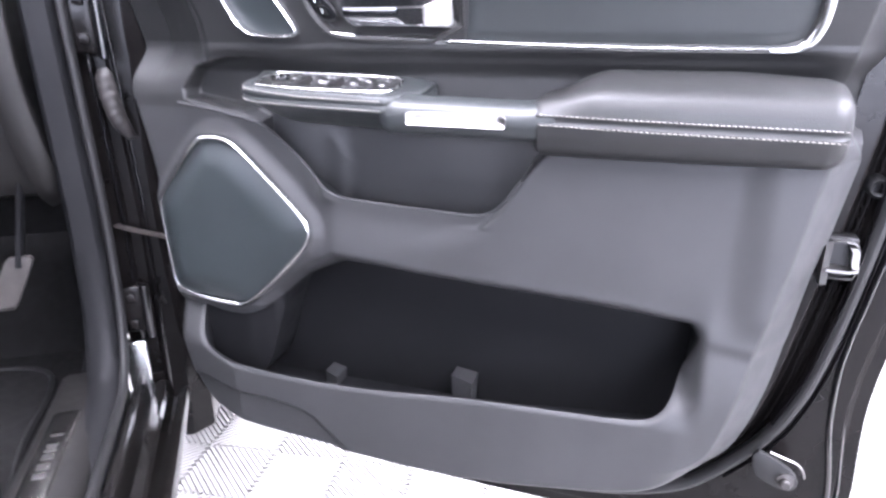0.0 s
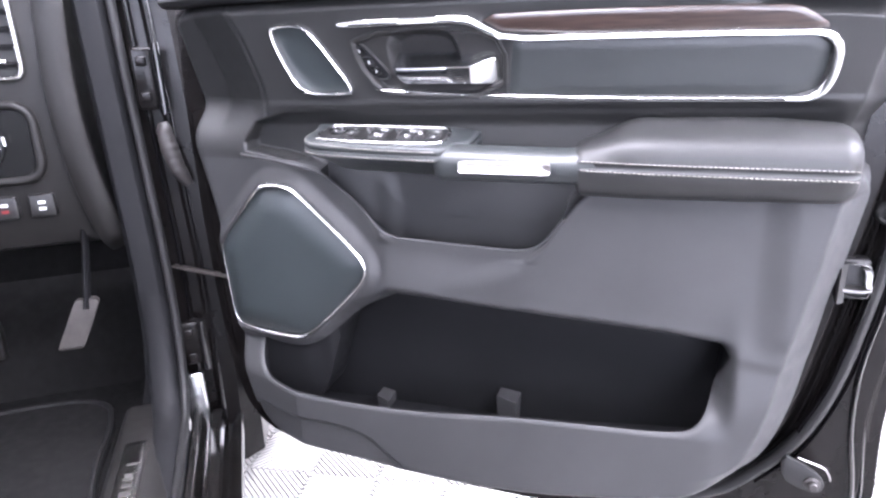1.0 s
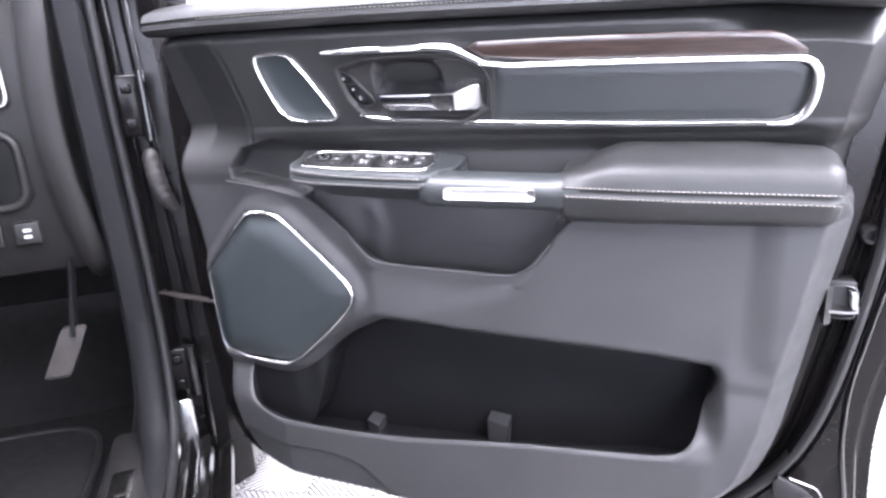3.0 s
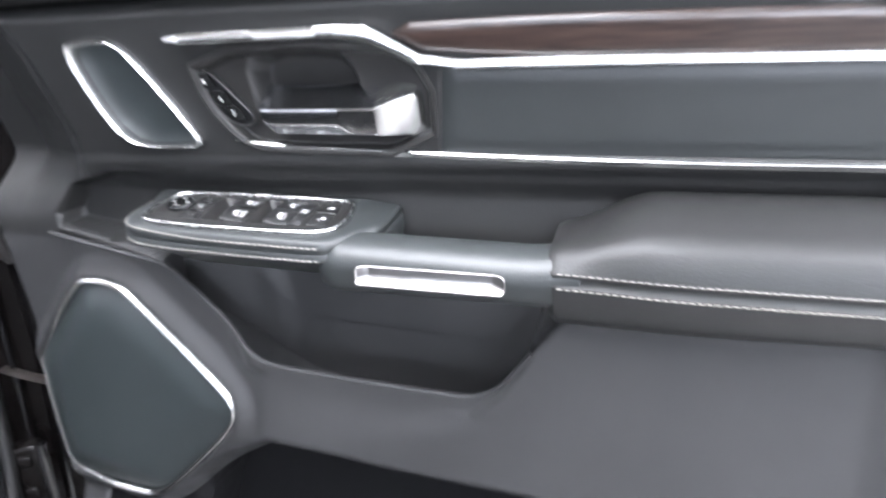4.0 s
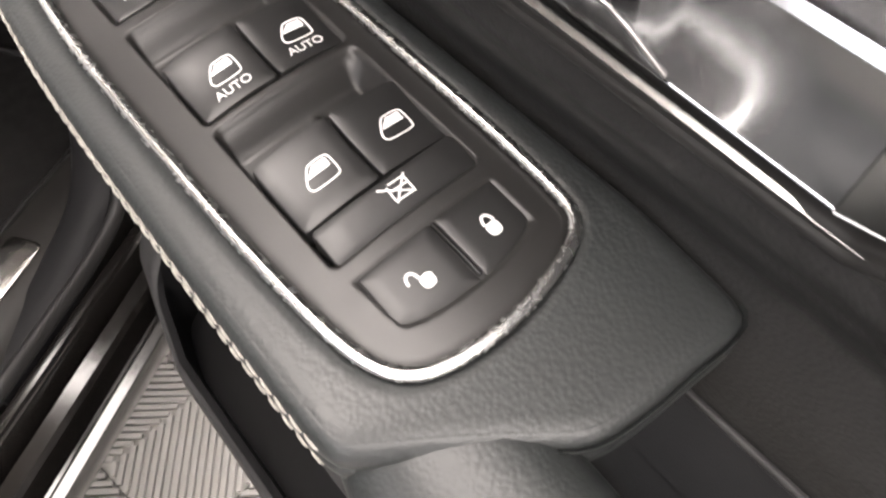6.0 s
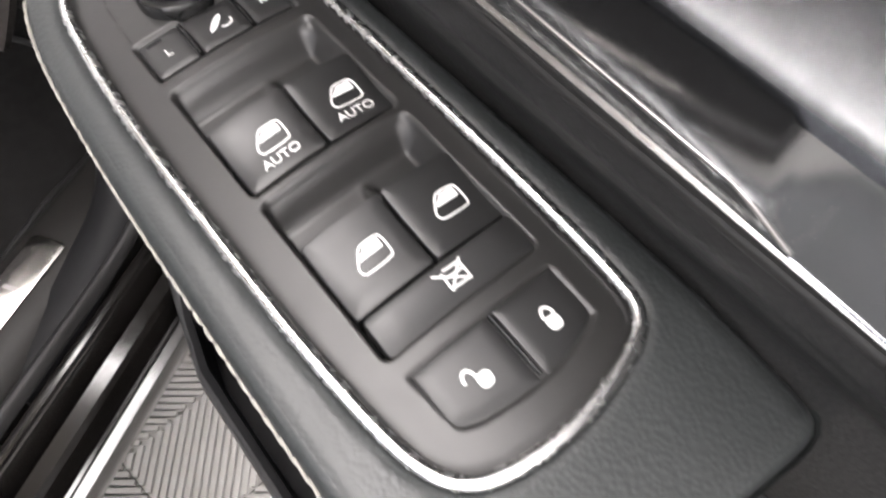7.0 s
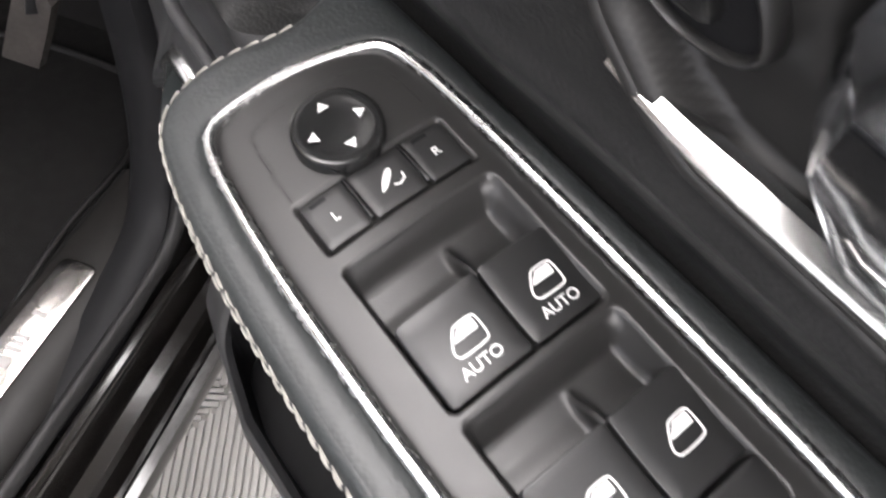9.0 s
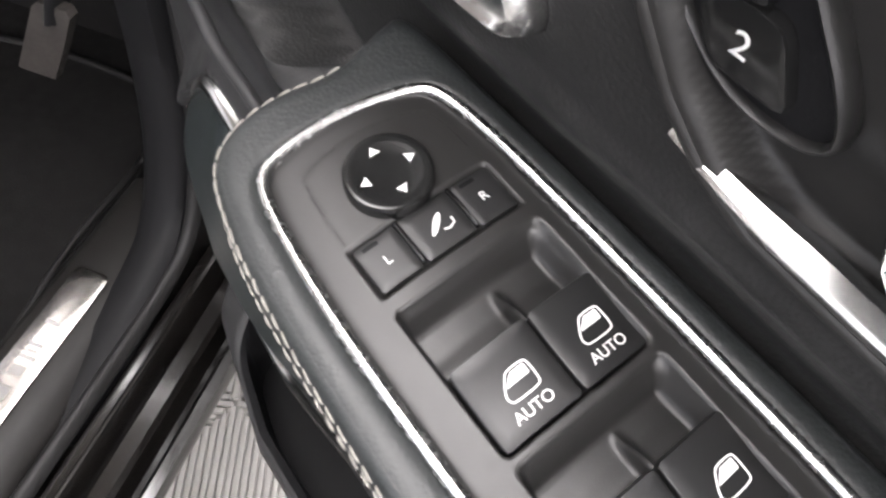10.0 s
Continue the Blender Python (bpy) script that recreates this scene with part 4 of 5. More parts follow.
ly = lambda Q: 0.6520 - 0.006 * (Q[:, 0] + 0.272) / 0.202 + (Q[:, 1] - 1.058) * -0.10
def hy(Q):
    """The plate: a leaning face, a bright lip along the bottom, slanted ends."""
    d = np.clip(1.0652 - Q[:, 1], 0, 1)
    lip = 0.20 * d + 0.9 * np.clip(d - 0.0078, 0, 1)
    end = np.clip(np.minimum(Q[:, 0] + 0.2350, -0.1210 - Q[:, 0]) / 0.009, 0, 1)
    return ly(Q) + 0.0022 - (lip * end + (1 - end) * np.maximum(lip, 0.0040))


band("handle_trim_rim", dplace(LI, hy(LI)), (0, -1, 0), 0.0012, 0.0026, PLATE, pull, "bright satin rim")
sheet("handle_trim", LI, 0.0015, hy, dplace, PLATE, pull, "satin chrome trim plate on the pull handle")

rings = []
for x in np.r_[np.linspace(-0.094, 0.184, 50), np.linspace(0.188, 0.2085, 10)]:
    s = sstep(-0.094, -0.020, x)
    zt = 1.084 + 0.025 * s - 0.006 * sstep(0.10, 0.205, x)
    zc = 1.078 + 0.014 * s - 0.002 * sstep(0.1, 0.2, x)
    yf = 0.651 - 0.005 * sstep(-0.09, 0.0, x) + 0.004 * sstep(0.0, 0.2, x)
    gd = 0.006 * (x + 0.09) / 0.29
    sec = [(0.760, zt - 0.006), (0.735, zt - 0.001), (0.712, zt), (0.695, zt - 0.003), (yf + 0.022, zc + 0.004), (yf + 0.010, zc - 0.001), (yf + 0.0045, zc - 0.008), (yf + 0.0015, max(zc - 0.018, 1.0685)), (yf + 0.0005, 1.0668 - gd), (yf + 0.002, 1.0650 - gd),
           (yf + 0.0025, 1.0625 - gd), (yf + 0.002, 1.0600 - gd), (yf + 0.0005, 1.0582 - gd), (yf + 0.002, 1.048), (yf + 0.008, 1.034), (yf + 0.018, 1.024), (yf + 0.030, 1.0195), (0.760, 1.018)]
    pinch = 0.34 * (1 - np.sqrt(1 - (1 - np.clip((0.2085 - x) / 0.022, 0, 1)) ** 2)) + 0.10 * (1 - sstep(0.0, 0.006, x + 0.094))
    rings.append([(x, yy + (0.71 - yy) * pinch, zz + (1.062 - zz) * pinch) for yy, zz in sec])
v, f = loft(rings)
# darkened leather copy stands in for weaker light on the armrest
arm = on_door(part("armrest", v, f, SHADED_LEATHER, door, "padded black leather armrest with two sewn seams"))
for zz, nm in ((1.0680, "upper_stitching"), (1.0570, "lower_stitching")):
    xs = np.linspace(-0.086, 0.203, 60)
    p = np.stack([xs, 0.651 - 0.005 * sstep(-0.09, 0.0, xs) + 0.004 * sstep(0.0, 0.2, xs) + 0.0001, zz - 0.006 * (xs + 0.09) / 0.29], 1)
    stitch_row(nm, p, (0, -1, 0), 0.0044, 0.0010, 0.0008, arm)

q = np.array([(-0.40, 0.7425, 1.0505), (-0.235, 0.7425, 1.0505), (-0.16, 0.7425, 1.0505), (-0.08, 0.7425, 1.0505)])
on_door(band("well_edge", resample(q, 0.01, False), (0, -1, 0.5), 0.003, 0.003, SOFT, door, "thin moulded edge in the finger well", closed=False))

# ---- release lever, memory buttons ----


def crease_at(x, yr, zr, yb, zb):
    """The crease between the upright front face and the underside; it runs out into the lower edge."""
    k = float(np.interp(x, [-0.262, -0.254], [0.60, 0.93]))
    return yr + (yb - yr) * float(np.interp(x, [-0.262, -0.254], [0.20, 0.90])), zr + (zb - zr) * k


def lever_section(x, yr, zr, yb, zb):
    """Ridge and lower edge of the lever at x: a domed top, an upright front face, a crease, an underside."""
    yc, zc = crease_at(x, yr, zr, yb, zb)
    return [(x, yr + 0.031, zr + 0.015), (x, yr + 0.024, zr + 0.0185), (x, yr + 0.018, zr + 0.0153), (x, yr + 0.010, zr + 0.0084), (x, yr + 0.0016, zr + 0.0013), (x, yr + 0.0004, zr + 0.0006), (x, yr, zr - 0.0008),
            (x, yc, zc + 0.0006), (x, yc + 0.0005, zc - 0.0004), (x, yb - 0.0003, zb + 0.0010), (x, yb + 0.0003, zb + 0.0003), (x, yb + 0.0018, zb), (x, yb + 0.016, zb + 0.002)]


def lever_at(x):
    yr, zr = np.interp(x, [-0.338, -0.334, -0.330, -0.318, -0.253, -0.230], [0.7110, 0.7045, 0.7000, 0.6982, 0.6955, 0.6945]), np.interp(x, [-0.338, -0.330, -0.230], [1.1770, 1.1750, 1.1755])
    yb, zb = np.interp(x, [-0.338, -0.330, -0.320, -0.230], [0.7140, 0.7072, 0.7045, 0.7010]), np.interp(x, [-0.338, -0.330, -0.320, -0.230], [1.1690, 1.1605, 1.1556, 1.1548])
    return float(yr), float(zr), float(yb), float(zb)


v, f = loft([lever_section(x, *lever_at(x)) for x in (-0.338, -0.336, -0.334, -0.332, -0.330, -0.326, -0.320, -0.31, -0.29, -0.275, -0.262, -0.259, -0.256, -0.254, -0.245, -0.2302)])
lever = on_door(part("release_lever", v, f, LEVER, door, "polished chrome inner door release lever", sharp=26))
v, f = loft([lever_section(*q) for q in ((-0.2300, 0.6943, 1.1757, 0.7008, 1.1546), (-0.2230, 0.6945, 1.1778, 0.7030, 1.1541), (-0.2145, 0.6970, 1.1810, 0.7095, 1.1532), (-0.2058, 0.7010, 1.1834, 0.7160, 1.1523), (-0.2000, 0.7045, 1.1842, 0.7200, 1.1519),
                                       (-0.1978, 0.7075, 1.1833, 0.7213, 1.1540), (-0.1965, 0.7120, 1.1798, 0.7220, 1.1580))])
# metal paler than the lever's imitates the light this end reflects
part("finger_pad", v, f, SATIN, lever, "slanted end of the lever, paler metal for its bright reflection", sharp=26)
edge = []
for x in np.linspace(-0.3225, -0.2545, 26):
    yc, zc = crease_at(x, *lever_at(x))
    edge.append((x, yc + 0.0002, zc + 0.0002))
band("lever_edge", edge, (0, -1, -0.3), 0.0007, 0.0007, PLATE, lever, "thin dull crease", closed=False)
v, f = loft([[(-0.262, y, z) for y, z in ((0.716, 1.162), (0.716, 1.176), (0.760, 1.174), (0.760, 1.164))], [(-0.205, y, z) for y, z in ((0.716, 1.160), (0.716, 1.178), (0.760, 1.176), (0.760, 1.162))]])
on_door(part("lever_base", v, f, DARK, door, "dark plastic lever base"))

MEM = resample(chaikin([(-0.3975, 1.2095), (-0.3780, 1.2095), (-0.3600, 1.1880), (-0.3440, 1.1690), (-0.3470, 1.1620), (-0.3620, 1.1610), (-0.3760, 1.1720), (-0.3900, 1.1900)], 2), 0.002)
memy = lambda P: 0.7095 + lean_y(P)
mem = on_door(sheet("memory_panel", MEM, 0.002, memy, dplace, DARK, door, "dark panel with seat memory buttons"))
band("rim", dplace(MEM, memy(MEM) + 0.0012), (0, -1, 0), 0.0022, 0.006, BEZEL, mem, "raised dark rim")
for x, z, words in ((-0.3815, 1.1995, ""), (-0.3705, 1.1850, ""), (-0.3622, 1.1722, "2")):
    poly = resample(rect(x - 0.0075, x + 0.0075, z - 0.0064, z + 0.0064, 0.0026), 0.002)
    poly[:, 0] -= (poly[:, 1] - z) * 0.45
    b = slab("memory_button", poly, 0.0, 0.003, 0.001, lambda Q, h: dplace(Q, memy(Q) - h), KNOB, mem, "glossy black memory button")
    yy = float(memy(np.array([[x, z]]))[0]) - 0.0031
    if words:
        text_part("lettering", words, 0.0064, (x, yy, z), (1, 0, 0), (0, -LEAN, 1), PRINT, b, "white printed figure")
    else:
        q = np.array([(x - 0.0013, yy, z + 0.0026), (x + 0.0013, yy, z - 0.0026)])
        band("printed_mark", q, (0, -1, 0), 0.0012, 0.0002, PRINT, b, "white printed mark", closed=False)

# dividers in the lower bin
for x, z, w in ((-0.415, 0.645, 0.020), (-0.205, 0.672, 0.030)):
    v, f = loft([[(x - w * 0.5, 0.762, z + 0.002), (x + w * 0.6, 0.756, z - 0.003), (x + w * 0.6, 0.80, z - 0.003), (x - w * 0.5, 0.80, z + 0.002)], [(x - w * 0.5, 0.770, z - 0.10), (x + w * 0.35, 0.765, z - 0.10), (x + w * 0.35, 0.80, z - 0.10), (x - w * 0.5, 0.80, z - 0.10)]])
    on_door(part("bin_divider", v, f, SOFT, door, "small moulded rib in the bin"))

# ---- door shell behind the trim ----
SHELL = resample(chaikin([(-0.66, 1.268), (-0.2, 1.266), (0.355, 1.262), (0.368, 1.20), (0.362, 1.05), (0.343, 0.86), (0.322, 0.77), (0.314, 0.70), (0.314, 0.64), (0.320, 0.54), (0.295, 0.470), (0.10, 0.455), (-0.2, 0.458), (-0.40, 0.470), (-0.60, 0.492), (-0.70, 0.53),
                          (-0.735, 0.64), (-0.745, 0.76), (-0.75, 0.9), (-0.75, 1.1), (-0.74, 1.268)], 2), 0.008)
HOLE = inset(resample(TRIM_S, 0.008), 0.014)


def shell_y(P):
    d, _ = sd_poly(P, SHELL)
    near_trim, _ = sd_poly(P, TRIM_S)
    y = 0.778 + 0.020 * sstep(0.020, 0.030, near_trim)
    y += 0.010 * np.exp(-((near_trim - 0.034) / 0.004) ** 2)
    y += 0.008 * sstep(-0.022, -0.016, d)
    y += 0.0035 * np.cos(near_trim * 2 * np.pi / 0.011) * sstep(0.034, 0.040, near_trim) * (1 - sstep(0.060, 0.066, near_trim)) * sstep(-0.60, -0.50, P[:, 0])
    return y


on_door(sheet("inner_panel", SHELL, 0.0026, shell_y, dplace, MUTED_PAINT, door, "glossy black painted inner door panel", holes=(HOLE,)))
rings = []
for d, y in ((0.0, 0.812), (-0.004, 0.816), (-0.004, 0.845), (0.002, 0.862), (0.02, 0.872), (0.30, 0.885)):
    q = inset(SHELL, d) if d < 0.1 else SHELL * 0.02 + SHELL.mean(0) * 0.98
    rings.append(dplace(q, np.full(len(q), y)))
v, f = loft(rings, caps=False)
on_door(part("outer_skin", v, f, PAINT, door, "glossy black painted outer door skin"))
def rear_line(name, pts, y, w, d, mat, label):
    """A moulding or seal that follows the rear edge of the door, given by x and z."""
    q = resample(chaikin(np.array(pts), 2, False), 0.008, False)
    return on_door(band(name, dplace(q, np.full(len(q), y)), (0, -1, 0), w, d, mat, door, label, closed=False))


rear_line("latch_channel_edge", [(0.280, 1.20), (0.277, 1.04), (0.274, 0.98), (0.266, 0.911), (0.261, 0.862), (0.247, 0.802), (0.233, 0.739), (0.205, 0.672)], 0.775, 0.0045, 0.016, PAINT, "glossy painted edge of the latch channel")
rear_line("door_seal", [(0.292, 1.22), (0.290, 1.08), (0.288, 1.017), (0.279, 0.942), (0.268, 0.869), (0.251, 0.775), (0.230, 0.701), (0.199, 0.640), (0.149, 0.582), (0.103, 0.543), (0.0, 0.515), (-0.2, 0.505), (-0.5, 0.530)], 0.781, 0.016, 0.022, RUBBER, "black rubber door seal")
rear_line("seal_carrier", [(0.304, 1.22), (0.302, 1.05), (0.299, 0.979), (0.288, 0.93), (0.277, 0.842), (0.262, 0.755), (0.240, 0.684), (0.212, 0.627), (0.160, 0.572)], 0.787, 0.0030, 0.012, PAINT, "thin glossy lip beside the seal")
rear_line("inner_flange", [(0.325, 1.20), (0.318, 1.05), (0.306, 0.95), (0.292, 0.879), (0.285, 0.832), (0.277, 0.790), (0.272, 0.739), (0.274, 0.665), (0.287, 0.590), (0.290, 0.540), (0.270, 0.495)], 0.800, 0.0085, 0.018, PAINT, "glossy rounded painted flange")
rear_line("outer_flange", [(0.340, 1.20), (0.332, 1.05), (0.318, 0.92), (0.296, 0.820), (0.287, 0.765), (0.289, 0.702), (0.295, 0.627), (0.302, 0.558), (0.296, 0.505)], 0.806, 0.0070, 0.016, PAINT, "glossy rounded outer flange")
hem = resample(inset(SHELL, 0.006), 0.008)
on_door(band("hem", dplace(hem, np.full(len(hem), 0.812)), (0, -1, 0), 0.009, 0.012, PAINT, door, "folded glossy painted hem"))
# window frame and mirror corner above the belt
on_door(rounded_box("window_frame", (-0.722, 0.735, 1.27), (-0.668, 0.80, 1.78), 0.012, MUTED_PAINT, door, "black window frame post with the mirror corner"))

# latch in the rear edge
lat = on_door(rounded_box("latch", (0.220, 0.764, 0.876), (0.258, 0.79, 0.928), 0.004, RUBBER, door, "black latch with a steel striker plate"))
rim_l = resample(chaikin([(0.221, 0.884), (0.255, 0.879), (0.259, 0.890), (0.258, 0.918), (0.250, 0.924), (0.228, 0.924), (0.222, 0.916)], 1), 0.003)
band("latch_rim", dplace(rim_l, np.full(len(rim_l), 0.762)), (0, -1, 0), 0.0035, 0.008, BEZEL, lat, "dark moulded rim round the slot")
v, f = loft([[(x, 0.748, z), (x, 0.762, z + 0.002), (x, 0.762, z - 0.005), (x, 0.748, z - 0.003)] for x, z in ((0.226, 0.8945), (0.236, 0.8940), (0.248, 0.8935), (0.258, 0.8955))])
part("latch_lip", v, f, METAL, lat, "worn steel lip under the slot")
v, f = loft([[(x, 0.750, z), (x + 0.007, 0.750, z), (x + 0.007, 0.766, z), (x, 0.766, z)] for x, z in ((0.252, 0.896), (0.250, 0.904), (0.250, 0.914), (0.247, 0.920))])
part("latch_claw", v, f, METAL, lat, "worn steel claw")
v, f = loft([[(0.2215, 0.748, z), (0.2300, 0.754, z), (0.2300, 0.764, z), (0.2215, 0.764, z)] for z in (0.874, 0.886, 0.900, 0.920, 0.926)])
part("latch_cheek", v, f, BEZEL, lat, "dark moulded cheek")
# bolt bracket near the lower corner
br = [(0.186, 0.640), (0.214, 0.628), (0.238, 0.612), (0.246, 0.594), (0.235, 0.582), (0.212, 0.588), (0.19, 0.60)]
bk = on_door(slab("bolt_bracket", resample(chaikin(br, 1), 0.004), 0.0, 0.006, 0.002, lambda Q, h: dplace(Q, 0.766 - h), RUBBER, door, "small black painted bracket"))
q = np.array([(0.206, 0.757, 0.640), (0.224, 0.757, 0.634), (0.240, 0.757, 0.629), (0.247, 0.757, 0.618), (0.249, 0.757, 0.610)])
band("bracket_edge", chaikin(q, 2, False), (0, -1, 0), 0.0022, 0.003, METAL, bk, "bare steel edge", closed=False)
v, f = loft([[(0.228 + r * np.cos(a), y, 0.600 + r * np.sin(a)) for a in np.linspace(0, 2 * np.pi, 18, endpoint=False)] for r, y in ((0.011, 0.764), (0.011, 0.757), (0.007, 0.755), (0.007, 0.750), (0.005, 0.748))])
part("bolt", v, f, BROWN_GREY, bk, "dull dark steel bolt")
v, f = loft([[(0.269 + r * np.cos(a), y - 0.012, 0.983 + r * np.sin(a)) for a in np.linspace(0, 2 * np.pi, 18, endpoint=False)] for r, y in ((0.012, 0.812), (0.012, 0.792), (0.009, 0.788), (0.006, 0.790), (0.005, 0.80))])
on_door(part("bump_stop", v, f, RUBBER, door, "round black rubber bump stop"))

# ---- the truck ----
truck = thing("pickup_truck", tuple(V0), "black pickup truck cab with an open driver's door opening", "vehicle")
TRUCK_INV = Matrix.Translation(-V0)


def in_truck(ob):
    ob.parent = truck
    ob.matrix_parent_inverse = TRUCK_INV
    return ob


def vl(pts):
    return np.array([tuple(veh(*p)) for p in pts])


def along(profile, a_list, name, mat, label, caps=True):
    """A profile (b, z) run along the truck, from a to a."""
    v, f = loft([vl([(a, b, z) for b, z in profile]) for a in a_list], caps=caps)
    return in_truck(part(name, v, f, mat, None, label))


SILL_A = list(np.linspace(-1.5, 0.13, 24))
along([(-0.045, 0.50), (-0.045, 0.560), (-0.038, 0.574), (-0.028, 0.580), (0.028, 0.580), (0.040, 0.576), (0.056, 0.566), (0.064, 0.55), (0.064, 0.45)], SILL_A, "sill_trim", DASH, "black plastic sill trim")
along([(0.078, 0.40), (0.078, 0.558), (0.082, 0.563), (0.092, 0.563), (0.096, 0.556), (0.099, 0.520), (0.104, 0.520), (0.107, 0.541), (0.112, 0.546), (0.128, 0.546), (0.133, 0.541), (0.136, 0.510), (0.143, 0.508),
       (0.147, 0.524), (0.152, 0.529), (0.162, 0.527), (0.166, 0.520), (0.164, 0.505), (0.148, 0.46), (0.12, 0.40)], SILL_A, "sill", SILL_PAINT, "glossy black stepped door sill")
plate_poly = resample(rect(-0.50, 0.0, -0.0200, 0.0200, 0.008), 0.006)
plate = in_truck(slab("sill_plate", plate_poly, 0.578, 0.5845, 0.0025, lambda Q, h: vl([(q[0], q[1], hh) for q, hh in zip(Q, h)]), BRUSHED, None, "brushed steel sill plate with dark bars"))
for a0, a1, b0, b1 in ((-0.070, -0.065, -0.008, 0.008), (-0.096, -0.091, -0.008, 0.008), (-0.103, -0.098, -0.006, 0.006), (-0.110, -0.105, -0.008, 0.008), (-0.128, -0.116, -0.007, 0.007), (-0.152, -0.138, -0.008, 0.008), (-0.172, -0.160, -0.008, 0.008)):
    v, f = loft([vl([(a0, b0, z), (a1, b0, z), (a1, b1, z), (a0, b1, z)]) for z in (0.5840, 0.5850)])
    part("lettering_bar", v, f, PLATE, plate, "dark bar in place of lettering", smooth=False)

# front pillar: inner trim, seal, painted jamb
SEAL = [(0.20, 0.052, 1.60), (0.175, 0.056, 1.30), (0.155, 0.066, 1.05), (0.140, 0.074, 0.85), (0.118, 0.076, 0.70), (0.075, 0.074, 0.60), (0.02, 0.072, 0.575), (-0.10, 0.072, 0.572), (-0.8, 0.072, 0.572), (-1.5, 0.072, 0.572)]
sp_ = resample(chaikin(SEAL, 2, False), 0.012, False)
in_truck(band("opening_seal", vl(sp_), OUT, 0.020, 0.016, RUBBER, None, "black rubber seal round the door opening", closed=False))
tp = resample(chaikin([(a + 0.012, b - 0.034, z) for a, b, z in SEAL[:6]] + [(0.035, 0.046, 0.574), (-0.06, 0.050, 0.560), (-0.16, 0.050, 0.548)], 2, False), 0.012, False)
in_truck(band("pillar_trim", vl(tp), OUT, np.interp(np.linspace(0, 1, len(tp)), [0, 0.6, 0.75, 1], [0.06, 0.06, 0.05, 0.03]), 0.052, DARK, None, "dark grey plastic pillar trim", closed=False, flat=0.3))
kp = [(0.19, 0.02, 1.5), (0.19, 0.02, 0.9), (0.16, 0.0, 0.62), (0.12, -0.03, 0.50)]
v, f = loft([vl([(a, b, z), (a + 0.55, b - 0.03, z), (a + 0.55, b + 0.03, z), (a, b + 0.04, z)]) for a, b, z in kp])
in_truck(part("kick_panel", v, f, DARK, None, "dark plastic kick panel"))
jam = [(0.17, 0.062), (0.165, 0.085), (0.172, 0.092), (0.172, 0.108), (0.163, 0.116), (0.163, 0.15), (0.175, 0.165), (0.19, 0.185), (0.30, 0.20), (0.45, 0.20), (0.45, 0.06)]
v, f = loft([vl([(a + da, b + db, z) for a, b in jam]) for z, da, db in ((0.42, -0.03, 0.01), (0.60, -0.02, 0.012), (0.85, 0.0, 0.01), (1.05, 0.01, 0.0), (1.30, 0.025, -0.012), (1.60, 0.05, -0.02))])
in_truck(part("jamb", v, f, MUTED_PAINT, None, "glossy black painted hinge pillar"))
for edge_b, edge_a, r in ((0.088, 0.155, 0.006), (0.122, 0.156, 0.005)):
    q = [(edge_a - 0.03, edge_b + 0.01, 0.46), (edge_a - 0.02, edge_b + 0.012, 0.60), (edge_a, edge_b + 0.01, 0.85), (edge_a + 0.01, edge_b, 1.05), (edge_a + 0.025, edge_b - 0.012, 1.30), (edge_a + 0.05, edge_b - 0.02, 1.60)]
    in_truck(band("jamb_flange", vl(chaikin(q, 2, False)), OUT, r * 1.6, r * 1.2, PAINT, None, "folded painted flange", closed=False))


def hinge(z, tall):
    h = thing("door_hinge", tuple(veh(0.13, 0.10, z)), "painted steel door hinge bolted to the pillar", "hinge", "door hinges")
    inv = Matrix.Translation(-Vector(h.location))
    ob = rounded_box("hinge_leaf", (0.122, 0.078, z - tall / 2), (0.150, 0.112, z + tall / 2), 0.006, MUTED_PAINT, h, "black painted leaf", m=VEH)
    ob.matrix_parent_inverse = inv
    q = [(0.115, 0.118, z - tall / 2 - 0.006), (0.115, 0.118, z + tall / 2 + 0.006)]
    ob = band("hinge_pin", vl(resample(np.array(q), 0.01, False)), OUT, 0.014, 0.014, PAINT, h, "black painted pin", closed=False)
    ob.matrix_parent_inverse = inv
    for dz in (-0.28, 0.28):
        ob = rounded_box("bolt_head", (0.114, 0.086, z + dz * tall - 0.008), (0.126, 0.102, z + dz * tall + 0.008), 0.003, MUTED_PAINT, h, "black painted bolt head", m=VEH)
        ob.matrix_parent_inverse = inv
    return h


v, f = loft([vl([(0.20, 0.15, z), (0.21, 0.27, z), (1.7, 0.30, z), (1.7, 0.10, z)]) for z in (0.82, 0.9, 1.20)])
in_truck(part("front_fender", v, f, PAINT, None, "glossy black front wing"))
wheel_c = Vector((1.10, 0.10, 0.40))
ang = np.linspace(0, 2 * np.pi, 48, endpoint=False)
tyre_prof = [(0.26, -0.115), (0.34, -0.13), (0.385, -0.12), (0.40, -0.09), (0.40, 0.09), (0.385, 0.12), (0.34, 0.13), (0.26, 0.115)]
v, f = loft([vl([(wheel_c.x + r * np.cos(t), wheel_c.y + b, wheel_c.z + r * np.sin(t)) for t in ang]) for r, b in tyre_prof + tyre_prof[:1]], caps=False)
tyre = in_truck(part("wheel", v, f, RUBBER, None, "black rubber front tyre on the floor"))
v, f = loft([vl([(wheel_c.x + r * np.cos(t), wheel_c.y + b, wheel_c.z + r * np.sin(t)) for t in ang]) for r, b in ((0.02, 0.05), (0.10, 0.06), (0.22, 0.07), (0.255, 0.11), (0.262, 0.11), (0.262, -0.11))], caps=True)
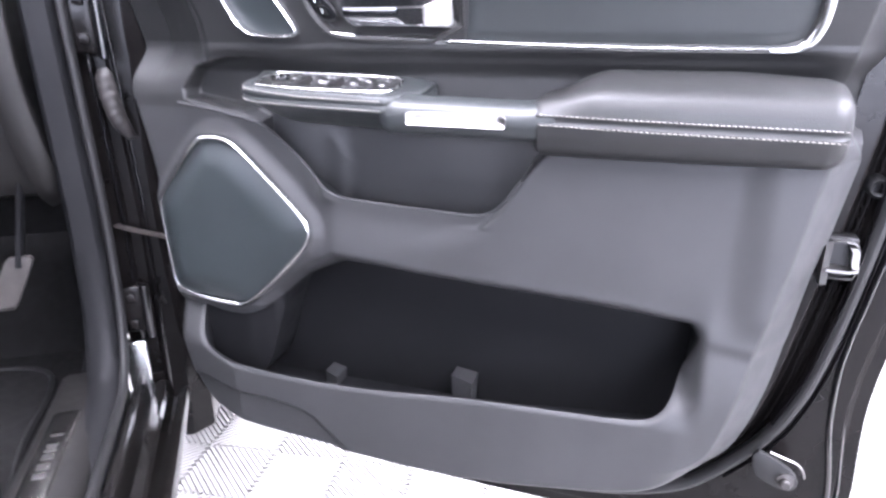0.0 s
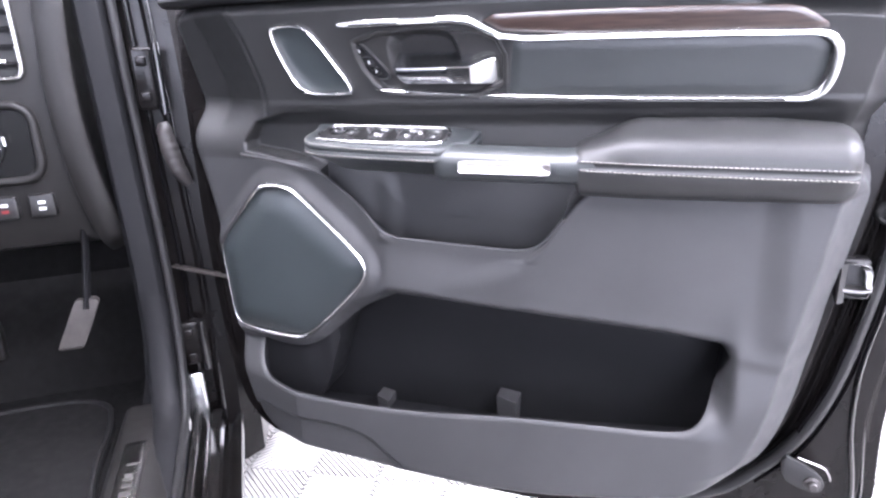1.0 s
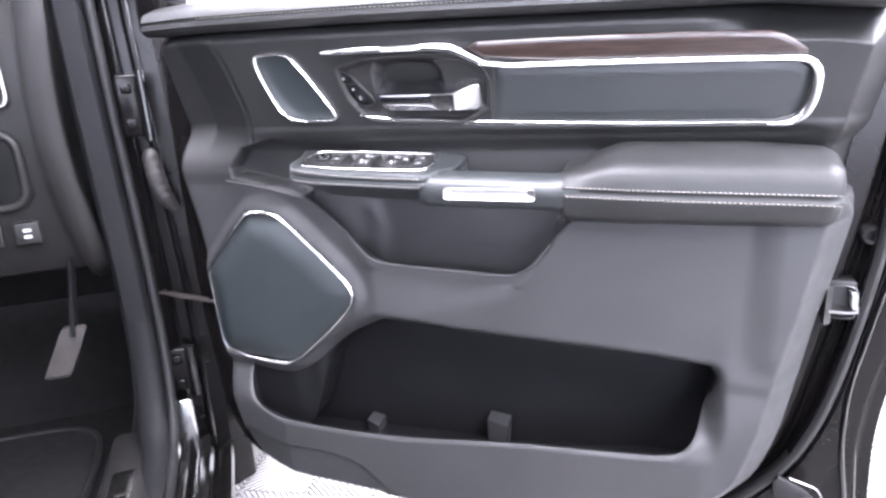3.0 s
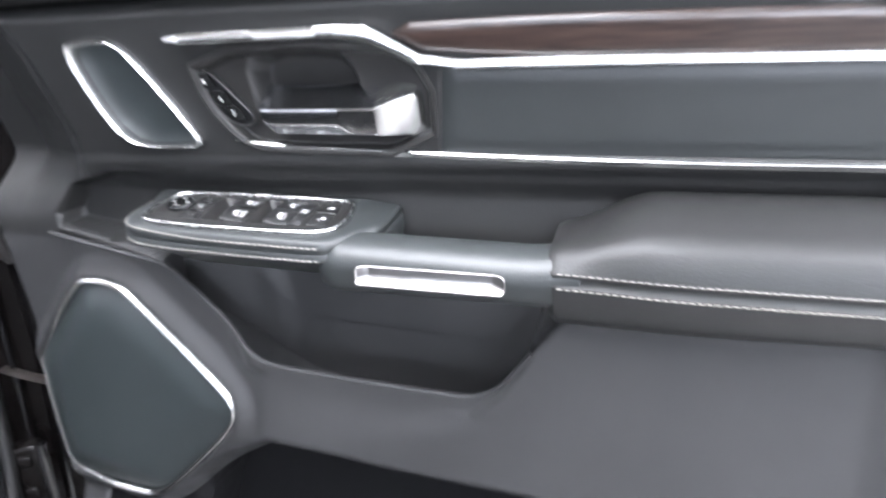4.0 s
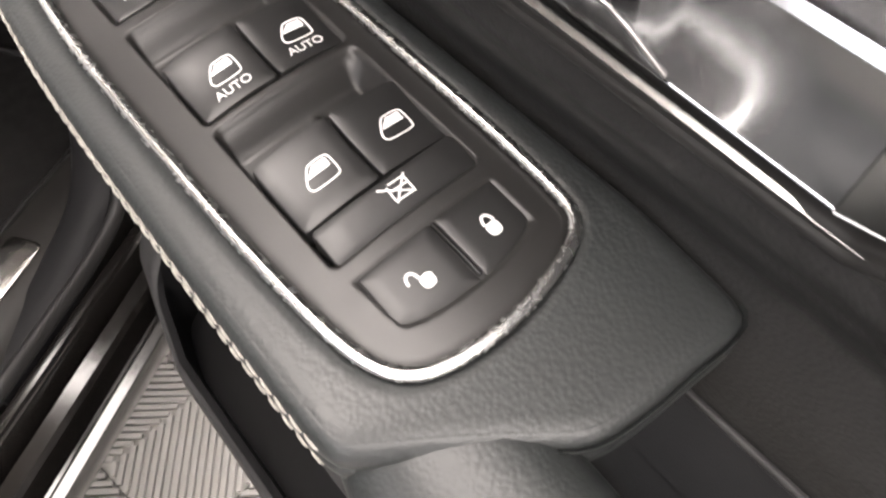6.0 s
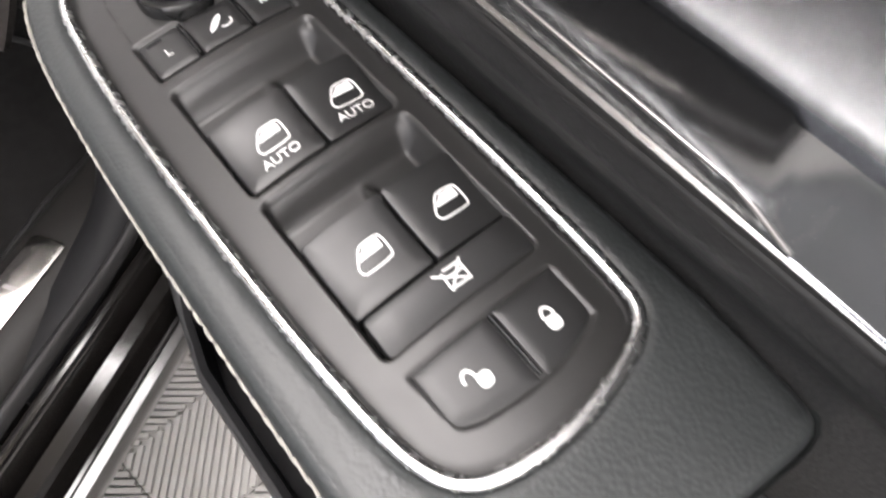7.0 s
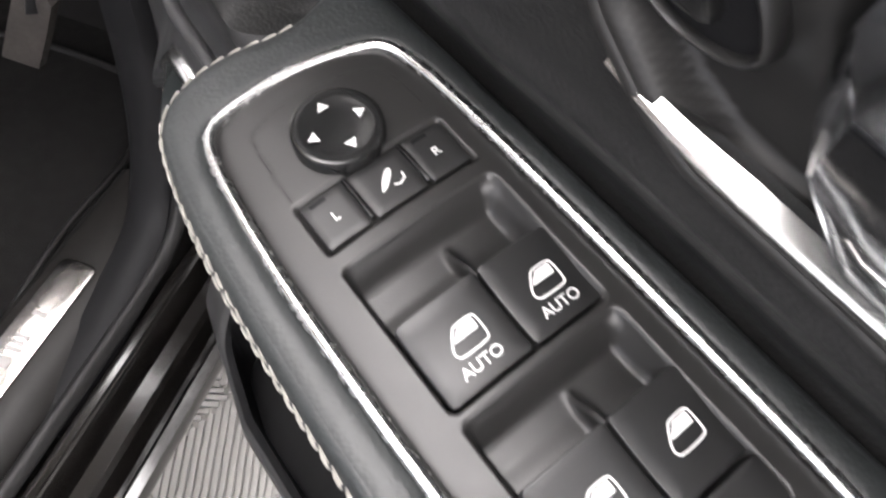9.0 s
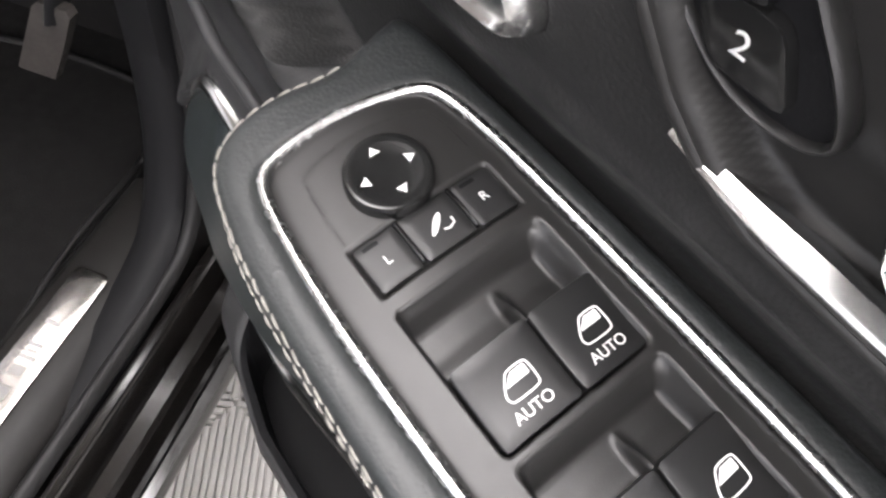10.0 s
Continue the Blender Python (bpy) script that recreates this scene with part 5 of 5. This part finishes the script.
part("rim", v, f, METAL, tyre, "dull metal rim")
hinge(1.165, 0.10)
hinge(0.690, 0.085)
# pale metal stands in for white reflected by the glossy bracket
ob = in_truck(rounded_box("hinge_cover", (0.116, 0.070, 0.455), (0.140, 0.106, 0.632), 0.004, SATIN, None, "bracket under the hinge, pale metal for its white reflection", m=VEH))
# made-up sleeve in place of a pale reflection on the door's front edge
blob = thing("wiring_boot", (-0.775, 0.80, 1.03), "brownish grey ribbed sleeve standing in for a reflection on the door edge", "cable sleeve")
q = resample(chaikin([(-0.800, 0.803, 1.092), (-0.795, 0.799, 1.075), (-0.789, 0.798, 1.045), (-0.781, 0.800, 1.010), (-0.768, 0.808, 0.985)], 2, False), 0.0035, False)
rib = 1 + 0.05 * np.cos(np.arange(len(q)) * np.pi / 2)
fat = np.interp(np.linspace(0, 1, len(q)), [0, 0.08, 0.4, 0.8, 1], [0.014, 0.026, 0.030, 0.026, 0.014])
ob = band("sleeve", q, (0, -1, 0), fat * rib, fat * rib, BROWN_GREY, blob, "ribbed sleeve", closed=False)
ob.matrix_parent_inverse = Matrix.Translation(-Vector(blob.location))
strap = thing("check_strap", tuple(veh(0.13, 0.12, 0.83)), "thin brown steel check strap between pillar and door", "door strap")
q = vl([(0.155, 0.085, 0.835), (0.13, 0.12, 0.830), (0.10, 0.165, 0.826), (0.06, 0.215, 0.822)])
ob = band("strap_bar", chaikin(q, 2, False), (0, 0, 1), 0.016, 0.005, COPPER, strap, "brown steel bar", closed=False)
ob.matrix_parent_inverse = Matrix.Translation(-Vector(strap.location))

# dashboard
DA = 0.17
dash_prof = [(0.60, 1.36), (0.30, 1.40), (0.20, 1.385), (0.172, 1.35), (0.168, 1.20), (0.172, 1.10), (0.178, 1.0), (0.190, 0.92), (0.205, 0.888), (0.24, 0.876), (0.36, 0.90), (0.60, 0.95)]
v, f = loft([vl([(a, b + (0.012 * np.sin((z - 0.88) * 8) if b > -0.2 else 0), z) for a, z in dash_prof]) for b in (-1.40, -0.9, -0.5, -0.30, -0.2, -0.10, -0.05, -0.030)])
in_truck(part("dashboard", v, f, DASH, None, "dark grey plastic dashboard"))
q = [(0.20, -0.028, 1.40), (0.165, -0.026, 1.34), (0.160, -0.040, 1.18), (0.164, -0.036, 1.04), (0.185, -0.012, 0.90), (0.22, 0.0, 0.87)]
in_truck(band("dash_end", vl(chaikin(q, 2, False)), FWD, 0.050, 0.030, DASH, None, "grey plastic dashboard end trim", closed=False, flat=0.2))
# vent
vent = in_truck(band("air_vent", vl([(DA - 0.006, b, z) for b, z in resample(rect(-0.26, -0.088, 1.175, 1.40, 0.016), 0.006)]), FWD, 0.010, 0.014, SATIN, None, "air vent in a satin chrome frame"))
v, f = loft([vl([(a, -0.255, 1.18), (a, -0.092, 1.18), (a, -0.092, 1.395), (a, -0.255, 1.395)]) for a in (DA - 0.004, DA + 0.02)])
part("vent_back", v, f, RUBBER, vent, "black vent hollow", smooth=False)
for z in np.arange(1.195, 1.39, 0.027):
    v, f = loft([vl([(DA - 0.010, b, z - 0.003), (DA - 0.012, b, z + 0.003), (DA + 0.012, b, z + 0.012), (DA + 0.014, b, z + 0.006)]) for b in (-0.254, -0.094)])
    part("slat", v, f, DARK, vent, "dark vent slat")
rounded_box("vent_tab", (DA - 0.020, -0.135, 1.198), (DA - 0.008, -0.105, 1.206), 0.002, SATIN, vent, "small bright vent tab", m=VEH)
# light switch panel and buttons
panel = in_truck(band("light_switch_panel", vl([(DA - 0.003, b, z) for b, z in resample(rect(-0.30, -0.092, 1.012, 1.135, 0.03), 0.006)]), FWD, 0.016, 0.018, DASH, None, "grey rounded frame with a light switch"))
v, f = loft([vl([(a, b, z) for b, z in resample(rect(-0.295, -0.098, 1.018, 1.129, 0.026), 0.008)]) for a in (DA - 0.006, DA + 0.02)])
part("panel_face", v, f, KNOB, panel, "glossy black face", smooth=False)
v, f = loft([vl([(a, -0.185 + r * np.cos(t), 1.075 + r * np.sin(t)) for t in np.linspace(0, 2 * np.pi, 28, endpoint=False)]) for r, a in ((0.045, DA - 0.004), (0.045, DA - 0.018), (0.040, DA - 0.022))])
part("light_knob", v, f, BEZEL, panel, "round dark light switch knob")
for b, z, hh in ((-0.152, 1.075, 0.010), (-0.143, 1.076, 0.008), (-0.134, 1.080, 0.007)):
    rounded_box("printed_mark", (DA - 0.0225, b - 0.0018, z - hh), (DA - 0.0215, b + 0.0018, z + hh), 0, PRINT, panel, "white printed mark", m=VEH)
for b, mat in ((-0.165, RED), (-0.108, PRINT)):
    bt = in_truck(rounded_box("dash_button", (DA + 0.002, b - 0.020, 0.945), (DA + 0.03, b + 0.020, 0.985), 0.004, BEZEL, None, "dark dashboard button with a printed mark", m=VEH))
    for dz in (-0.005, 0.006):
        rounded_box("printed_mark", (DA + 0.001, b - 0.005, 0.965 + dz - 0.0025), (DA + 0.004, b + 0.006, 0.965 + dz + 0.0025), 0, mat if dz < 0 else PRINT, bt, "printed mark", m=VEH)

# pedals
acc = in_truck(part("accelerator_pedal", *loft([vl([(a, b0, z), (a, b1, z), (a + 0.012, b1, z), (a + 0.012, b0, z)]) for a, b0, b1, z in
                                              ((0.124, -0.116, -0.084, 0.714), (0.120, -0.121, -0.079, 0.720), (0.127, -0.103, -0.061, 0.757), (0.134, -0.085, -0.045, 0.794), (0.137, -0.080, -0.050, 0.799))]), PEDAL, None, "worn grey rubber accelerator pedal"))
band("pedal_arm", vl(chaikin([(0.138, -0.066, 0.78), (0.165, -0.062, 0.84), (0.22, -0.060, 0.92)], 2, False)), OUT, 0.034, 0.010, DARK, acc, "dark pedal arm", closed=False)
brk = in_truck(rounded_box("brake_pedal", (0.34, -0.40, 0.62), (0.37, -0.285, 0.70), 0.008, DASH, None, "grey rubber brake pedal", m=VEH))
band("pedal_arm", vl(chaikin([(0.36, -0.33, 0.69), (0.40, -0.33, 0.80), (0.47, -0.33, 0.95)], 2, False)), OUT, 0.02, 0.014, METAL, brk, "steel pedal arm", closed=False)

# cab floor and toe board; unseen far side, roof and rear added to shape light
along([(-1.55, 0.44), (-1.55, 0.500), (-0.06, 0.500), (-0.030, 0.520), (-0.030, 0.44)], [-1.7, -0.6, 0.0, 0.42], "cab_carpet", CARPET, "dark cab floor carpet")
v, f = loft([vl([(0.42, b, 0.44), (0.40, b, 0.500), (0.62, b, 0.70), (0.66, b, 1.40), (0.72, b, 1.40), (0.72, b, 0.44)]) for b in (-1.55, -0.8, -0.02)])
in_truck(part("toe_board", v, f, CARPET, None, "dark carpeted toe board"))
mat_poly = resample(chaikin([(0.30, -0.52), (0.34, -0.30), (0.32, -0.10), (0.18, -0.075), (0.05, -0.085), (-0.10, -0.060), (-0.40, -0.065), (-0.42, -0.52)], 2), 0.012)
mat_thing = thing("floor_mat", tuple(veh(-0.05, -0.30, 0.501)), "black textile floor mat with a raised rim on the cab carpet", "floor mat")
mat_inv = Matrix.Translation(-Vector(mat_thing.location))
slab("mat_sheet", mat_poly, 0.501, 0.512, 0.004, lambda Q, h: vl([(q[0], q[1], hh) for q, hh in zip(Q, h)]), CARPET, mat_thing).matrix_parent_inverse = mat_inv
mr = resample(inset(mat_poly, 0.008), 0.012)
band("mat_rim", vl([(q[0], q[1], 0.513) for q in mr]), (0, 0, 1), 0.010, 0.010, RUBBER, mat_thing, "raised rim of the mat").matrix_parent_inverse = mat_inv
v, f = box_mesh((-1.8, -1.62, 0.42), (0.75, -1.55, 1.26))
in_truck(part("far_side", vl(v), f, DARK, None, "unseen dark far side of the cab, added to block light", smooth=False))
# added roof shades the cab; its pale lining tints what the sill mirrors
v, f = box_mesh((-1.8, -1.62, 1.90), (0.25, -0.12, 1.96))
in_truck(part("cab_roof", vl(v), f, LINING, None, "unseen cab roof added to block light, pale beige for reflections", smooth=False))
v, f = box_mesh((-1.9, -1.62, 0.42), (-1.8, 0.03, 1.30))
in_truck(part("cab_rear", vl(v), f, DARK, None, "unseen dark rear of the cab, added to block light", smooth=False))
for a0, b0 in ((-1.86, -1.60), (-1.86, -0.14), (-0.75, -1.60)):
    in_truck(rounded_box("roof_pillar", (a0, b0, 1.24), (a0 + 0.09, b0 + 0.05, 1.92), 0.01, LINING, None, "unseen pale beige roof pillar added to the cab", m=VEH))

# ---- floor tiles, one by one ----
TS, TURN_DEG = 0.40, 8.0


def tile_mesh():
    V, F = [], []

    def quad_box(c, h0, h1):
        k = len(V)
        V.extend([(x, y, h0) for x, y in c] + [(x, y, h1) for x, y in c])
        F.append((k + 4, k + 5, k + 6, k + 7))
        for j in range(4):
            F.append((k + j, k + (j + 1) % 4, k + 4 + (j + 1) % 4, k + 4 + j))

    e = TS / 2 - 0.0012
    quad_box([(-e, -e), (e, -e), (e, e), (-e, e)], -0.012, -0.010)
    s = TS / 4
    pitch, half = 0.0134, 0.0040
    for qx, qy, d in ((-s, -s, 1), (s, -s, -1), (-s, s, -1), (s, s, 1)):
        lim = s - 0.003
        for c in np.arange(-2 * lim, 2 * lim, pitch * math.sqrt(2)):
            # the line y = d * x + c within the square
            xs = sorted((-lim, lim, (-lim - c) / d, (lim - c) / d))[1:3]
            x0, x1 = xs
            if not (-lim - 1e-6 <= d * x0 + c <= lim + 1e-6) or x1 - x0 < 0.006:
                continue
            dx, dy = half / math.sqrt(2), -d * half / math.sqrt(2)
            a, b = (qx + x0, qy + d * x0 + c), (qx + x1, qy + d * x1 + c)
            pts = [(a[0] + dx, a[1] + dy), (b[0] + dx, b[1] + dy), (b[0] - dx, b[1] - dy), (a[0] - dx, a[1] - dy)]
            quad_box(pts if d > 0 else pts[::-1], -0.010, 0.0)
    me = bpy.data.meshes.new("tile")
    me.from_pydata(V, [], F)
    me.validate()
    bm = bmesh.new()
    bm.from_mesh(me)
    bmesh.ops.recalc_face_normals(bm, faces=bm.faces)
    bm.to_mesh(me)
    bm.free()
    me.materials.append(TILE)
    return me


tile_data = tile_mesh()
floor_ob = bpy.data.objects["floor"]
turn = Matrix.Rotation(radians(TURN_DEG), 4, "Z")
for i in range(-9, 9):
    for j in range(-9, 9):
        c = turn @ Vector((i * TS + 0.07, j * TS + 0.03, 0))
        if abs(c.x) < 3.2 and abs(c.y) < 3.2 and (c.y > -0.9):
            t = new("tile", tile_data)
            t.parent = floor_ob
            t.matrix_basis = Matrix.Translation(c) @ turn
